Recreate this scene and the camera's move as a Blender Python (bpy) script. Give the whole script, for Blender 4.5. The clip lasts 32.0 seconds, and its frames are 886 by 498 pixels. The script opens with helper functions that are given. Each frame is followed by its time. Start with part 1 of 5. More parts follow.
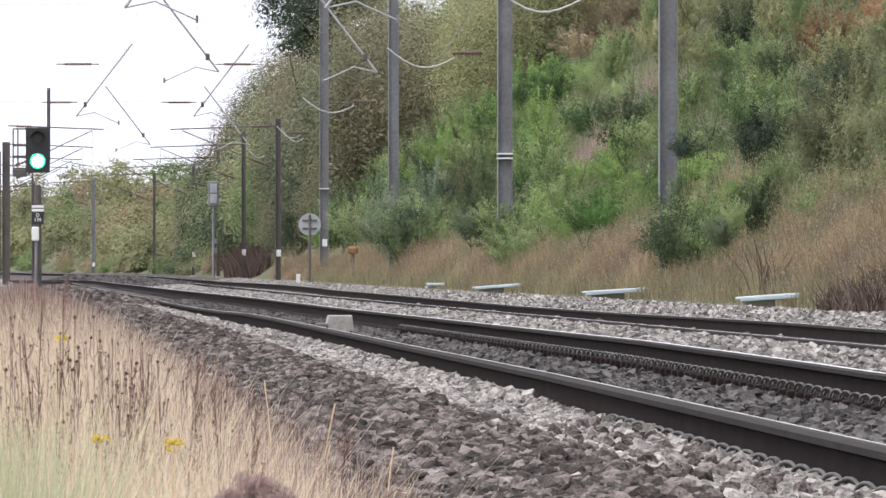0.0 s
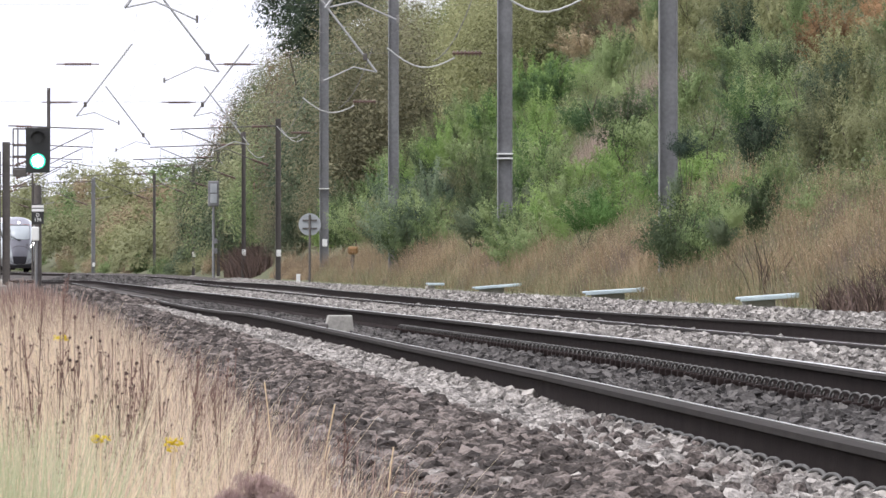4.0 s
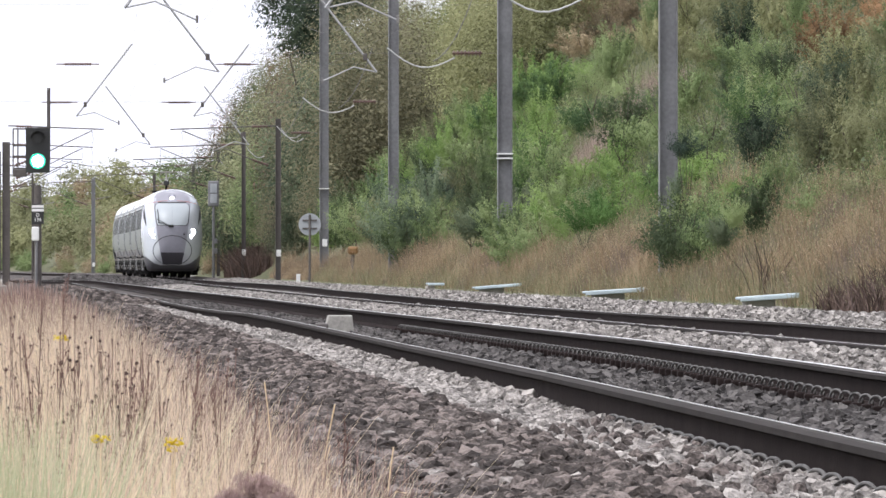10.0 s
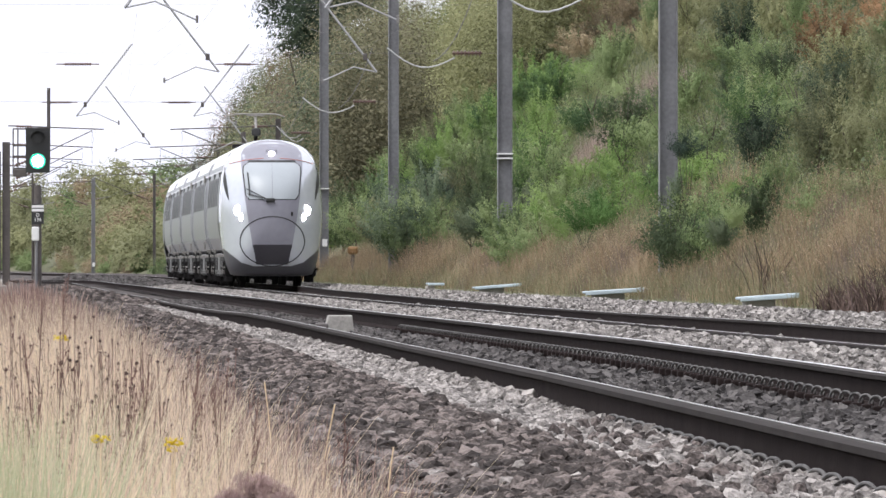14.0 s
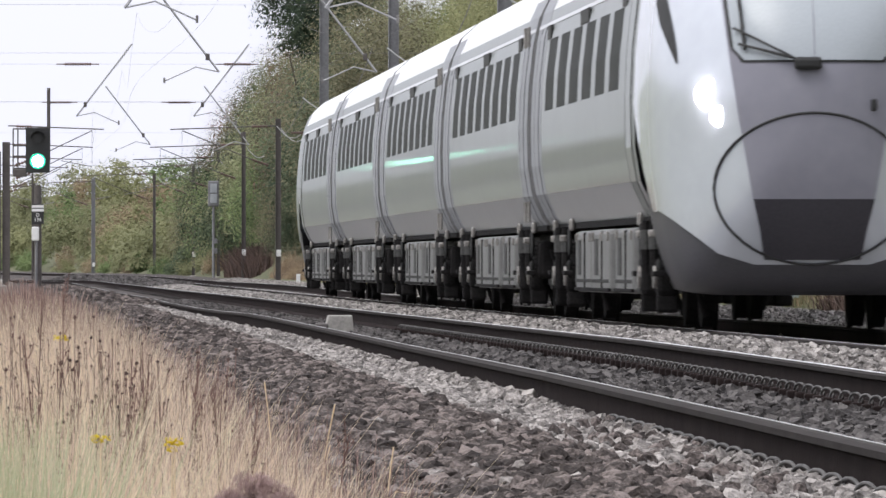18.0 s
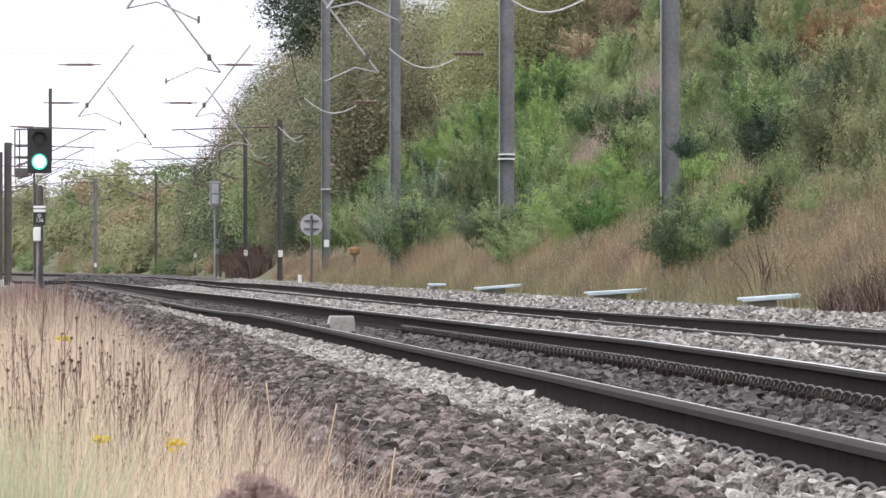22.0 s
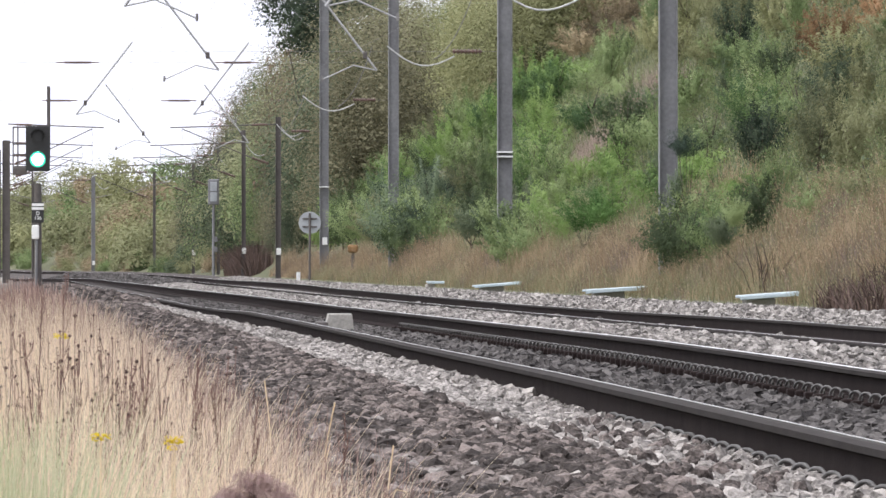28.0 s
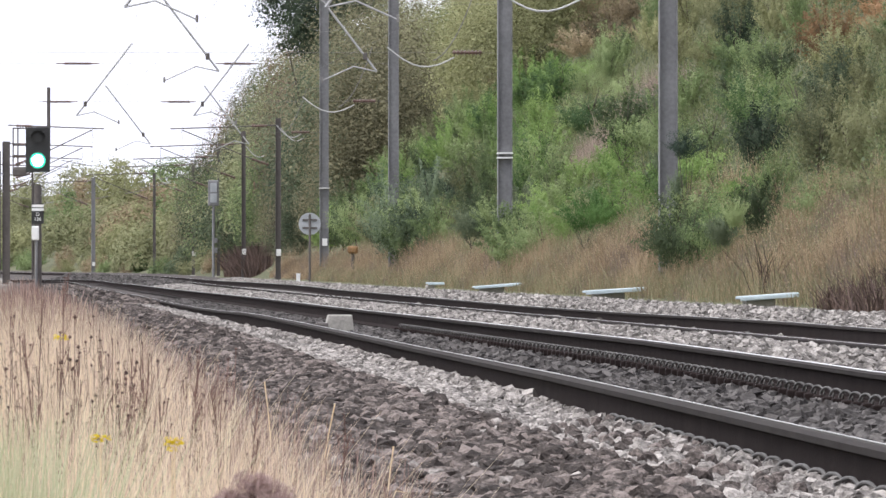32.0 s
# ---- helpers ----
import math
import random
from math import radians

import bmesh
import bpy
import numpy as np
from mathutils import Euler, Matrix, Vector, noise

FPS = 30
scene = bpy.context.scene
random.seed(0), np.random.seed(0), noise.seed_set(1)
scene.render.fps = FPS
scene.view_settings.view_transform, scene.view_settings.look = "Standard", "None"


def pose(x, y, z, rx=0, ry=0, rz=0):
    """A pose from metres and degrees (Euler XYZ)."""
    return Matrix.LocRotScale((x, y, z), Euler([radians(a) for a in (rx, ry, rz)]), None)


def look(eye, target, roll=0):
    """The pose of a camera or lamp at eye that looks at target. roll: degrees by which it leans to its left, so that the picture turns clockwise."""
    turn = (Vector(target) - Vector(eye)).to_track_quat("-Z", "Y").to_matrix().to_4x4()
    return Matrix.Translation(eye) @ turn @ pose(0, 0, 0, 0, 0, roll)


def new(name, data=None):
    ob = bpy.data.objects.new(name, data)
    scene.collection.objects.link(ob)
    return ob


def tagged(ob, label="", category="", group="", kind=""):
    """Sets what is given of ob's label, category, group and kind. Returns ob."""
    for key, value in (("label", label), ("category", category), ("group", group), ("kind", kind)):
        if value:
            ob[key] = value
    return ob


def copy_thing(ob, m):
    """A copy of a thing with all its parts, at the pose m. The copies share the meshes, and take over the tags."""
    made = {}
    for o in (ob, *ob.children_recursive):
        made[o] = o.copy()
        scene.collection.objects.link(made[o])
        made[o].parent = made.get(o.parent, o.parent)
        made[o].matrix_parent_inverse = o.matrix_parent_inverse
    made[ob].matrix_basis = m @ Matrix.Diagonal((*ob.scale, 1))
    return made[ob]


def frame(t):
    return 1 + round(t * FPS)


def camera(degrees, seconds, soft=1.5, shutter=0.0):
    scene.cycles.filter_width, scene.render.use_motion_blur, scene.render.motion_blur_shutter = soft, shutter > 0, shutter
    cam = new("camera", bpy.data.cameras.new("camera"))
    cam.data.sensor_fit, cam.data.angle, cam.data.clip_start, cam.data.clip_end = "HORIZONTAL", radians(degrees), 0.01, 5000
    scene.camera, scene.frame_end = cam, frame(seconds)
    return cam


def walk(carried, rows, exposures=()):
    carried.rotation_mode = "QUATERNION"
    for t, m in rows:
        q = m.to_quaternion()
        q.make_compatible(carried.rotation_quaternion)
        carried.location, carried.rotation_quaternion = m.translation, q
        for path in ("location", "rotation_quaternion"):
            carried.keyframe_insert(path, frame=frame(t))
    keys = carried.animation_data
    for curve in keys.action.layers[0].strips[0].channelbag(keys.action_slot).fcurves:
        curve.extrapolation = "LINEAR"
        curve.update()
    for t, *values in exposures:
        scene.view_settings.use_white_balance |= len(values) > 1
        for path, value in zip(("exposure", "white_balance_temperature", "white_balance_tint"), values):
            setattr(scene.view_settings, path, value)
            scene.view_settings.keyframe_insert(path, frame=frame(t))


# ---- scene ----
cam = camera(4.3396, 32.0, soft=1.5, shutter=0.25)

cam.data.dof.use_dof, cam.data.dof.focus_distance, cam.data.dof.aperture_fstop = True, 110.0, 260.0

# ---- the line of the track: heading and height along s (metres away from the camera) ----
LENS = 20693.0


def heading(s):
    u = max(s, -40.0)
    return 0.0328356 + 6.61452e-5 * u - 2.79951e-7 * u * u + 3.27075e-10 * u ** 3 + 1.94456e-4 * max(u - 600, 0)


S_MIN, S_MAX = -900, 1300
_x, _y = [0.0], [0.0]
for _s in range(S_MIN, S_MAX):
    _a = heading(_s + 0.5)
    _x.append(_x[-1] - math.sin(_a))
    _y.append(_y[-1] + math.cos(_a))
LINE_S = np.arange(S_MIN, S_MAX + 1, dtype=float)
LINE_X = np.array(_x) - _x[-S_MIN] + 0.49645
LINE_Y = np.array(_y) - _y[-S_MIN] + 50.0
LINE_A = np.array([heading(s) for s in LINE_S])


def near_level(s):
    u = np.clip(s, -60, 760)
    return -2.5335e-4 * u + 2.43372e-7 * u * u - 7.95764e-10 * u ** 3


def far_level(s):
    u = np.clip(s, -60, 900)
    return near_level(s) - 0.0863 + 1.303e-4 * u + 9.52837e-7 * u * u


def place(s, o, z=0.0):
    """World point at the distance s along the line, o metres to the right of the near rail, z over the near rail's head."""
    x, y, a = np.interp(s, LINE_S, LINE_X), np.interp(s, LINE_S, LINE_Y), np.interp(s, LINE_S, LINE_A)
    return Vector((float(x + o * np.cos(a)), float(y + o * np.sin(a)), float(z)))


def place_many(s, o, z):
    x, y, a = np.interp(s, LINE_S, LINE_X), np.interp(s, LINE_S, LINE_Y), np.interp(s, LINE_S, LINE_A)
    return np.stack([x + o * np.cos(a), y + o * np.sin(a), z], -1)


def turn_at(s):
    return float(np.interp(s, LINE_S, LINE_A))


EYE_Z = 0.4558


def view(dx, dy):
    return pose(0, 0, EYE_Z, 90 + math.degrees((35.53 + dy) / LENS), 0, math.degrees(dx / LENS))


SHAKE = ((0, 0, 0), (20.2, 0, 0), (20.4, 0, 1), (20.5, 3, 5), (20.6, 2, 3), (20.8, 0, 2), (20.9, 3, 1), (21.0, -2, -2),
         (21.1, -2, -2), (21.3, -2, -1), (21.4, -1, 4), (21.5, -2, 4), (21.6, 0, 3), (21.8, 0, 1), (22.0, 3, 1), (22.2, 1, 3),
         (22.5, -2, 6), (22.8, 0, 4), (23.0, 0, 2), (23.5, 0, -1), (24.5, 0, -1), (25.0, 0, 2), (25.5, 0, 0), (27.5, 0, -3),
         (28.0, 0, -3), (28.5, 0, -1), (30.5, 0, -1), (31.0, 1, 0), (31.5, 0, -1), (32.0, 0, -1))
STOPS = 0.03
walk(cam, [(t, view(dx, dy)) for t, dx, dy in SHAKE], exposures=[(t, STOPS + d) for t, d in ((0, 0), (12, 0), (14, -0.09), (16, -0.28), (17, -0.32), (18.2, -0.32), (19, -0.08), (21, 0), (22, 0.04), (32, 0.03))])

# ---- daylight: a bright overcast sky ----
world = bpy.data.worlds.new("sky")
scene.world = world
world.use_nodes = True
wn = world.node_tree.nodes
sky = wn.new("ShaderNodeTexSky")
sky.sky_type, sky.sun_disc = "NISHITA", False
sky.sun_elevation, sky.sun_rotation = radians(63), radians(237)
sky.air_density, sky.dust_density, sky.ozone_density = 1.0, 6.0, 1.0
grey = wn.new("ShaderNodeHueSaturation")
grey.inputs["Saturation"].default_value = 0.25
world.node_tree.links.new(sky.outputs[0], grey.inputs["Color"])
dim = wn.new("ShaderNodeVectorMath")
dim.operation = "SCALE"
dim.inputs["Scale"].default_value = 0.05
world.node_tree.links.new(grey.outputs[0], dim.inputs[0])
# an even sheet of bright cloud over the clear sky
cloud = wn.new("ShaderNodeVectorMath")
cloud.operation = "ADD"
cloud.inputs[1].default_value = (1.15, 1.165, 1.32)
world.node_tree.links.new(dim.outputs[0], cloud.inputs[0])
world.node_tree.links.new(cloud.outputs[0], wn["Background"].inputs[0])
wn["Background"].inputs[1].default_value = 1.0
sun_data = bpy.data.lights.new("sun", "SUN")
sun_data.energy, sun_data.angle, sun_data.color = 2.4, radians(30), (1.0, 0.975, 0.95)
sun = new("sun", sun_data)
sun.matrix_world = look((-34, -22, 80), (0, 0, 0))


# ---- materials ----
def surf(name, a, b, scale=3.0, rough=0.8, bump=0.2, metal=0.0, island=0.0, rand=0.0, fine=40.0, c=None, coat=0.0, local=False, spec=0.5, through_light=0.0):
    """Two or three colours mixed by noise at two scales, with fine relief; island and rand vary brightness from piece to piece."""
    m = bpy.data.materials.new(name)
    m.use_nodes = True
    n, l = m.node_tree.nodes, m.node_tree.links
    bs = n["Principled BSDF"]
    geo = n.new("ShaderNodeNewGeometry")
    if local:
        tc = n.new("ShaderNodeTexCoord")
        vec = tc.outputs["Object"]
    else:
        vec = geo.outputs["Position"]
    big, small = n.new("ShaderNodeTexNoise"), n.new("ShaderNodeTexNoise")
    for t, k in ((big, scale), (small, fine)):
        t.inputs["Scale"].default_value, t.inputs["Detail"].default_value = k, 4
        l.new(vec, t.inputs["Vector"])
    mix = n.new("ShaderNodeMath")
    mix.operation = "MULTIPLY_ADD"
    mix.inputs[1].default_value = 0.45
    l.new(small.outputs[0], mix.inputs[0])
    half = n.new("ShaderNodeMath")
    half.operation = "MULTIPLY"
    half.inputs[1].default_value = 0.55
    l.new(big.outputs[0], half.inputs[0])
    l.new(half.outputs[0], mix.inputs[2])
    fac = mix.outputs[0]
    for amount, socket in ((island, geo.outputs["Random Per Island"]), (rand, n.new("ShaderNodeObjectInfo").outputs["Random"])):
        if amount:
            ad = n.new("ShaderNodeMath")
            ad.operation = "MULTIPLY_ADD"
            ad.inputs[1].default_value = amount
            l.new(socket, ad.inputs[0])
            sub = n.new("ShaderNodeMath")
            sub.operation = "SUBTRACT"
            sub.inputs[1].default_value = amount / 2
            l.new(fac, sub.inputs[0])
            l.new(sub.outputs[0], ad.inputs[2])
            fac = ad.outputs[0]
    ramp = n.new("ShaderNodeValToRGB")
    ramp.color_ramp.elements[0].position, ramp.color_ramp.elements[0].color = 0.33, (*a, 1)
    ramp.color_ramp.elements[1].position, ramp.color_ramp.elements[1].color = 0.67, (*b, 1)
    if c:
        ramp.color_ramp.elements.new(0.5).color = (*c, 1)
    l.new(fac, ramp.inputs[0])
    l.new(ramp.outputs[0], bs.inputs["Base Color"])
    bs.inputs["Roughness"].default_value, bs.inputs["Metallic"].default_value = rough, metal
    bs.inputs["Specular IOR Level"].default_value = spec
    if coat:
        bs.inputs["Coat Weight"].default_value, bs.inputs["Coat Roughness"].default_value = coat, 0.06
    if bump:
        bp = n.new("ShaderNodeBump")
        bp.inputs["Strength"].default_value, bp.inputs["Distance"].default_value = bump, 0.02
        l.new(small.outputs[0], bp.inputs["Height"])
        l.new(bp.outputs[0], bs.inputs["Normal"])
    if through_light:
        tr = n.new("ShaderNodeBsdfTranslucent")
        l.new(ramp.outputs[0], tr.inputs["Color"])
        ms = n.new("ShaderNodeMixShader")
        ms.inputs[0].default_value = through_light
        l.new(bs.outputs[0], ms.inputs[1])
        l.new(tr.outputs[0], ms.inputs[2])
        l.new(ms.outputs[0], n["Material Output"].inputs["Surface"])
    return m


def glow(name, colour, strength):
    m = bpy.data.materials.new(name)
    m.use_nodes = True
    bs = m.node_tree.nodes["Principled BSDF"]
    bs.inputs["Base Color"].default_value = (*colour, 1)
    bs.inputs["Emission Color"].default_value, bs.inputs["Emission Strength"].default_value = (*colour, 1), strength
    return m


M_SLOPE = surf("slope_earth", (0.05, 0.055, 0.028), (0.14, 0.14, 0.075), 0.5, 0.95, 0.5, c=(0.09, 0.095, 0.046))
M_FIELD = surf("dry_field", (0.17, 0.155, 0.10), (0.34, 0.305, 0.215), 0.15, 0.95, 0.5, fine=9, c=(0.25, 0.225, 0.15))
# unseen left bank, added and coloured for its reflection in the train's side
M_BANK = surf("unseen_bank", (0.15, 0.165, 0.12), (0.30, 0.32, 0.24), 0.4, 0.95, 0.6, fine=6, c=(0.22, 0.24, 0.175))
M_STONE_OLD = surf("old_ballast", (0.032, 0.027, 0.0255), (0.25, 0.211, 0.196), 14, 0.95, 0.7, island=0.3, fine=90, c=(0.082, 0.0695, 0.0645), spec=0.2)
M_STONE_NEW = surf("fresh_ballast", (0.10, 0.093, 0.088), (0.46, 0.43, 0.405), 14, 0.95, 0.7, island=0.28, fine=90, c=(0.25, 0.232, 0.219), spec=0.2)
M_STONE_SIDE = surf("dusty_pale_ballast", (0.11, 0.102, 0.096), (0.48, 0.445, 0.418), 14, 0.95, 0.7, island=0.26, fine=90, c=(0.262, 0.241, 0.226), spec=0.2)
M_STONE_MID = surf("oily_ballast", (0.03, 0.0275, 0.027), (0.14, 0.13, 0.126), 9, 0.95, 0.5, island=0.35, fine=60, c=(0.08, 0.074, 0.072), spec=0.2)
M_BED = surf("dusty_bed", (0.04, 0.036, 0.034), (0.13, 0.116, 0.11), 7, 0.95, 0.6, fine=70, spec=0.1)
M_BED_NEW = surf("dusty_fresh_bed", (0.11, 0.104, 0.10), (0.30, 0.285, 0.275), 7, 0.95, 0.6, fine=70, spec=0.1)
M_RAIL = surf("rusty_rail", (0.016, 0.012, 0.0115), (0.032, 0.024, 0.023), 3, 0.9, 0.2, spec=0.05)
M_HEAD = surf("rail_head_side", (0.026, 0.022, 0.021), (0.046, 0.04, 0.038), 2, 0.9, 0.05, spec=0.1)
M_SHINE = surf("polished_steel", (0.80, 0.79, 0.78), (0.92, 0.91, 0.90), 2, 0.5, 0.02, metal=1.0)
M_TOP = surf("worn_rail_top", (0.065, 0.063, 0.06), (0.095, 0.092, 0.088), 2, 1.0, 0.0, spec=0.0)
M_CLIP = surf("spring_steel", (0.06, 0.057, 0.055), (0.13, 0.124, 0.12), 20, 0.6, 0.1, rand=0.3)
M_CONCRETE = surf("concrete", (0.26, 0.25, 0.23), (0.44, 0.42, 0.39), 4, 0.9, 0.3)
M_MAST = surf("galvanised_steel", (0.16, 0.16, 0.17), (0.27, 0.27, 0.28), 1.2, 0.6, 0.08, metal=0.35, fine=14)
M_MAST_DARK = surf("weathered_steel", (0.07, 0.062, 0.06), (0.13, 0.115, 0.11), 1.2, 0.75, 0.1, fine=14)
M_PLATE = surf("white_plate", (0.66, 0.66, 0.66), (0.8, 0.8, 0.8), 3, 0.5, 0.02)
M_WIRE = surf("wire", (0.16, 0.15, 0.15), (0.28, 0.27, 0.27), 5, 0.5, 0.0, metal=0.5)
M_TUBE = surf("galvanised_tube", (0.30, 0.30, 0.31), (0.44, 0.44, 0.45), 4, 0.5, 0.02, metal=0.4)
M_INSUL = surf("brown_porcelain", (0.09, 0.055, 0.045), (0.16, 0.09, 0.075), 6, 0.3, 0.0)
M_INSUL_W = surf("pale_polymer", (0.4, 0.4, 0.4), (0.55, 0.55, 0.55), 6, 0.4, 0.0)
M_DARK = surf("black_paint", (0.012, 0.012, 0.013), (0.03, 0.03, 0.03), 4, 0.55, 0.05)
M_GREEN_LAMP = glow("green_aspect", (0.35, 1.0, 0.72), 60.0)
# glow for the green halo around the lens, not a lamp itself
M_GREEN_HALO = glow("green_lens_halo", (0.03, 0.42, 0.26), 1.0)
M_PALE = surf("pale_grey_paint", (0.30, 0.32, 0.34), (0.42, 0.44, 0.46), 3, 0.5, 0.02)
M_TROUGH = surf("pale_trough", (0.36, 0.44, 0.49), (0.54, 0.62, 0.66), 5, 0.6, 0.1)
M_ORANGE = surf("orange_cover", (0.16, 0.085, 0.035), (0.29, 0.165, 0.065), 8, 0.7, 0.2)


# ---- mesh helpers ----
def fast_mesh(name, verts, faces):
    """A mesh from arrays of points and of equal-sided faces."""
    me = bpy.data.meshes.new(name)
    v, f = np.asarray(verts, dtype=np.float32), np.asarray(faces, dtype=np.int32)
    me.vertices.add(len(v))
    me.vertices.foreach_set("co", v.ravel())
    me.loops.add(f.size)
    me.loops.foreach_set("vertex_index", f.ravel())
    me.polygons.add(len(f))
    me.polygons.foreach_set("loop_start", np.arange(0, f.size, f.shape[1], dtype=np.int32))
    me.polygons.foreach_set("use_smooth", np.zeros(len(f), dtype=bool))
    me.update(calc_edges=True)
    me.validate()
    return me


def smooth(me):
    me.polygons.foreach_set("use_smooth", np.ones(len(me.polygons), dtype=bool))
    return me


def part(name, bm, material, parent, label=""):
    """Links a bmesh or a mesh as one object under a thing or a part; with no parent it is a thing."""
    if isinstance(bm, bmesh.types.BMesh):
        me = bpy.data.meshes.new(name)
        bm.to_mesh(me)
        bm.free()
    else:
        me = bm
    if not me.materials:
        me.materials.append(material)
    ob = new(name, me)
    if parent:
        ob.parent = parent
    if label:
        ob["label"] = label
    return ob


def box(x, y, z, cx=0.0, cy=0.0, cz=0.0, bevel=0.0, bm=None):
    """A box of the sizes x, y, z centred on cx, cy, cz, with bevelled edges."""
    bm = bm or bmesh.new()
    got = bmesh.ops.create_cube(bm, size=1.0, matrix=Matrix.Translation((cx, cy, cz)) @ Matrix.Diagonal((x, y, z, 1)))
    if bevel:
        edges = {e for v in got["verts"] for e in v.link_edges}
        bmesh.ops.bevel(bm, geom=list(edges), offset=bevel, segments=2, affect="EDGES", profile=0.5)
    return bm


def rod(a, b, r, bm=None, r2=None, seg=8):
    """A round bar from a to b."""
    bm = bm or bmesh.new()
    a, b = Vector(a), Vector(b)
    d = b - a
    m = Matrix.Translation((a + b) / 2) @ d.to_track_quat("Z", "Y").to_matrix().to_4x4()
    bmesh.ops.create_cone(bm, cap_ends=True, segments=seg, radius1=r, radius2=r if r2 is None else r2, depth=d.length, matrix=m)
    return bm


def tube(points, r, seg=6):
    """A bent round bar through the points."""
    pts = [Vector(p) for p in points]
    V, F = [], []
    for i, p in enumerate(pts):
        d = (pts[min(i + 1, len(pts) - 1)] - pts[max(i - 1, 0)]).normalized()
        u = d.cross(Vector((0.013, 0.021, 1.0))).normalized()
        if u.length < 0.1:
            u = Vector((1, 0, 0))
        w = d.cross(u)
        for k in range(seg):
            a = 2 * math.pi * k / seg
            V.append(p + r * (math.cos(a) * u + math.sin(a) * w))
    for i in range(len(pts) - 1):
        for k in range(seg):
            F.append((i * seg + k, i * seg + (k + 1) % seg, (i + 1) * seg + (k + 1) % seg, (i + 1) * seg + k))
    return smooth(fast_mesh("tube", V, F))


def sweep(profile, ss, level, name):
    """The closed outline profile (o, z) carried along the line at the distances ss; level(s, o) gives the height of its base."""
    n = len(profile)
    V = np.concatenate([place_many(np.full(n, s), np.array([p[0] for p in profile]),
                                   np.array([p[1] + level(s) for p in profile])) for s in ss])
    F = []
    for i in range(len(ss) - 1):
        for k in range(n):
            F.append((i * n + k, i * n + (k + 1) % n, (i + 1) * n + (k + 1) % n, (i + 1) * n + k))
    return fast_mesh(name, V, F)


rng = np.random.default_rng(7)

# ---- ground ----
BED = ((-9, -0.62), (-4, -0.55), (-2.4, -0.5), (-2.0, -0.40), (-1.45, -0.15), (-0.8, -0.09), (-0.45, -0.112), (-0.2, -0.125), (-0.09, -0.125), (-0.05, -0.135), (0.0, -0.165), (0.12, -0.172), (1.38, -0.172),
       (1.5, -0.165), (1.66, -0.12), (2.2, -0.05), (2.9, -0.012), (3.3, -0.05), (3.62, -0.13), (3.75, -0.17), (5.25, -0.17), (5.4, -0.10),
       (5.8, -0.01), (6.3, 0.07), (6.8, 0.02), (7.4, -0.2), (8.2, -0.25))
# the rise left of o = -12 is added out of view for reflections
HILL = ((-3000, 13.0), (-60, 12.0), (-34, 10.5), (-22, 5.0), (-12, -0.6), (-9, -0.6), (-4, -0.58), (-2.2, -0.52), (-1.5, -0.45), (0, -0.45), (7.0, -0.4), (8.0, -0.25), (9.0, 0.1), (10, 0.8), (12, 2.6),
        (15, 5.4), (19, 9.0), (23, 12.0), (28, 13.5), (60, 14.5), (3000, 18))


def line_level(s, o):
    """Height of the bed's datum: the near track's to the left, the far one's to the right."""
    k = np.clip((np.asarray(o) - 1.6) / 2.0, 0, 1)
    return near_level(s) * (1 - k) + (far_level(s)) * k


def bed_z(s, o):
    return np.interp(o, [p[0] for p in BED], [p[1] for p in BED]) + line_level(s, o)


def hill_z(s, o):
    o = np.asarray(o, dtype=float)
    bumps = np.clip(o - 9, 0, 6) / 6 * (0.14 * np.sin(s * 0.21 + o) + 0.16 * np.sin(s * 0.083 + 2))
    z = np.interp(o, [p[0] for p in HILL], [p[1] for p in HILL])
    # the cutting grows shallow far off
    k = np.interp(s, (0, 560, 640, 700, 760, 1300), (1.0, 1.0, 0.9, 0.55, 0.5, 0.42))
    # the added left bank sinks away before it would come into view
    left = np.interp(s, (-200, 330, 440), (1.0, 1.0, 0.0))
    return np.where((z > 0) & (o > 0), z * k, np.where((z > -0.6) & (o < -9), (z + 0.6) * left - 0.6, z)) + line_level(s, np.clip(o, -5, 9)) + bumps


go = np.array([-3000, -1200, -500, -200, -90, -45, -25, -15, -9, -6, -4, -3, -2.2, -1.8, -1.4, 0, 2, 4, 6, 7, 7.5, 8, 8.5, 9, 9.7, 10.5, 11.5, 12.5, 13.5,
               14.5, 15.5, 16.5, 17.5, 18.5, 19.5, 21, 23, 27, 35, 60, 120, 300, 900, 3000])
gs = np.concatenate([[-890, -600, -300, -150, -80], np.arange(-60, 1300, 6.0)])
O2, S2 = np.meshgrid(go, gs)
gx = np.interp(S2, LINE_S, LINE_X) + O2
gy = np.interp(S2, LINE_S, LINE_Y) + np.where(np.abs(O2) < 60, O2 * np.sin(np.interp(S2, LINE_S, LINE_A)), 0)
gy = np.where(S2 <= -880, -3000, np.where(S2 >= 1290, 4000, gy))
GV = np.stack([gx, gy, hill_z(S2, O2)], -1).reshape(-1, 3)
nc = len(go)
ii = np.arange((len(gs) - 1) * nc).reshape(-1, nc)[:, :-1].ravel()
ground = part("ground", smooth(fast_mesh("ground", GV, np.stack([ii, ii + 1, ii + nc + 1, ii + nc], 1))), M_SLOPE, None)
ground.data.materials.append(M_FIELD)
ground.data.materials.append(M_BANK)
ground.data.polygons.foreach_set("material_index", np.where(go[ii % nc] < -13, 2, np.where(go[ii % nc] < -2.3, 1, 0)).astype(np.int32))
tagged(ground, "earth cutting and trackside ground with sparse growth", "ground", kind="structure")

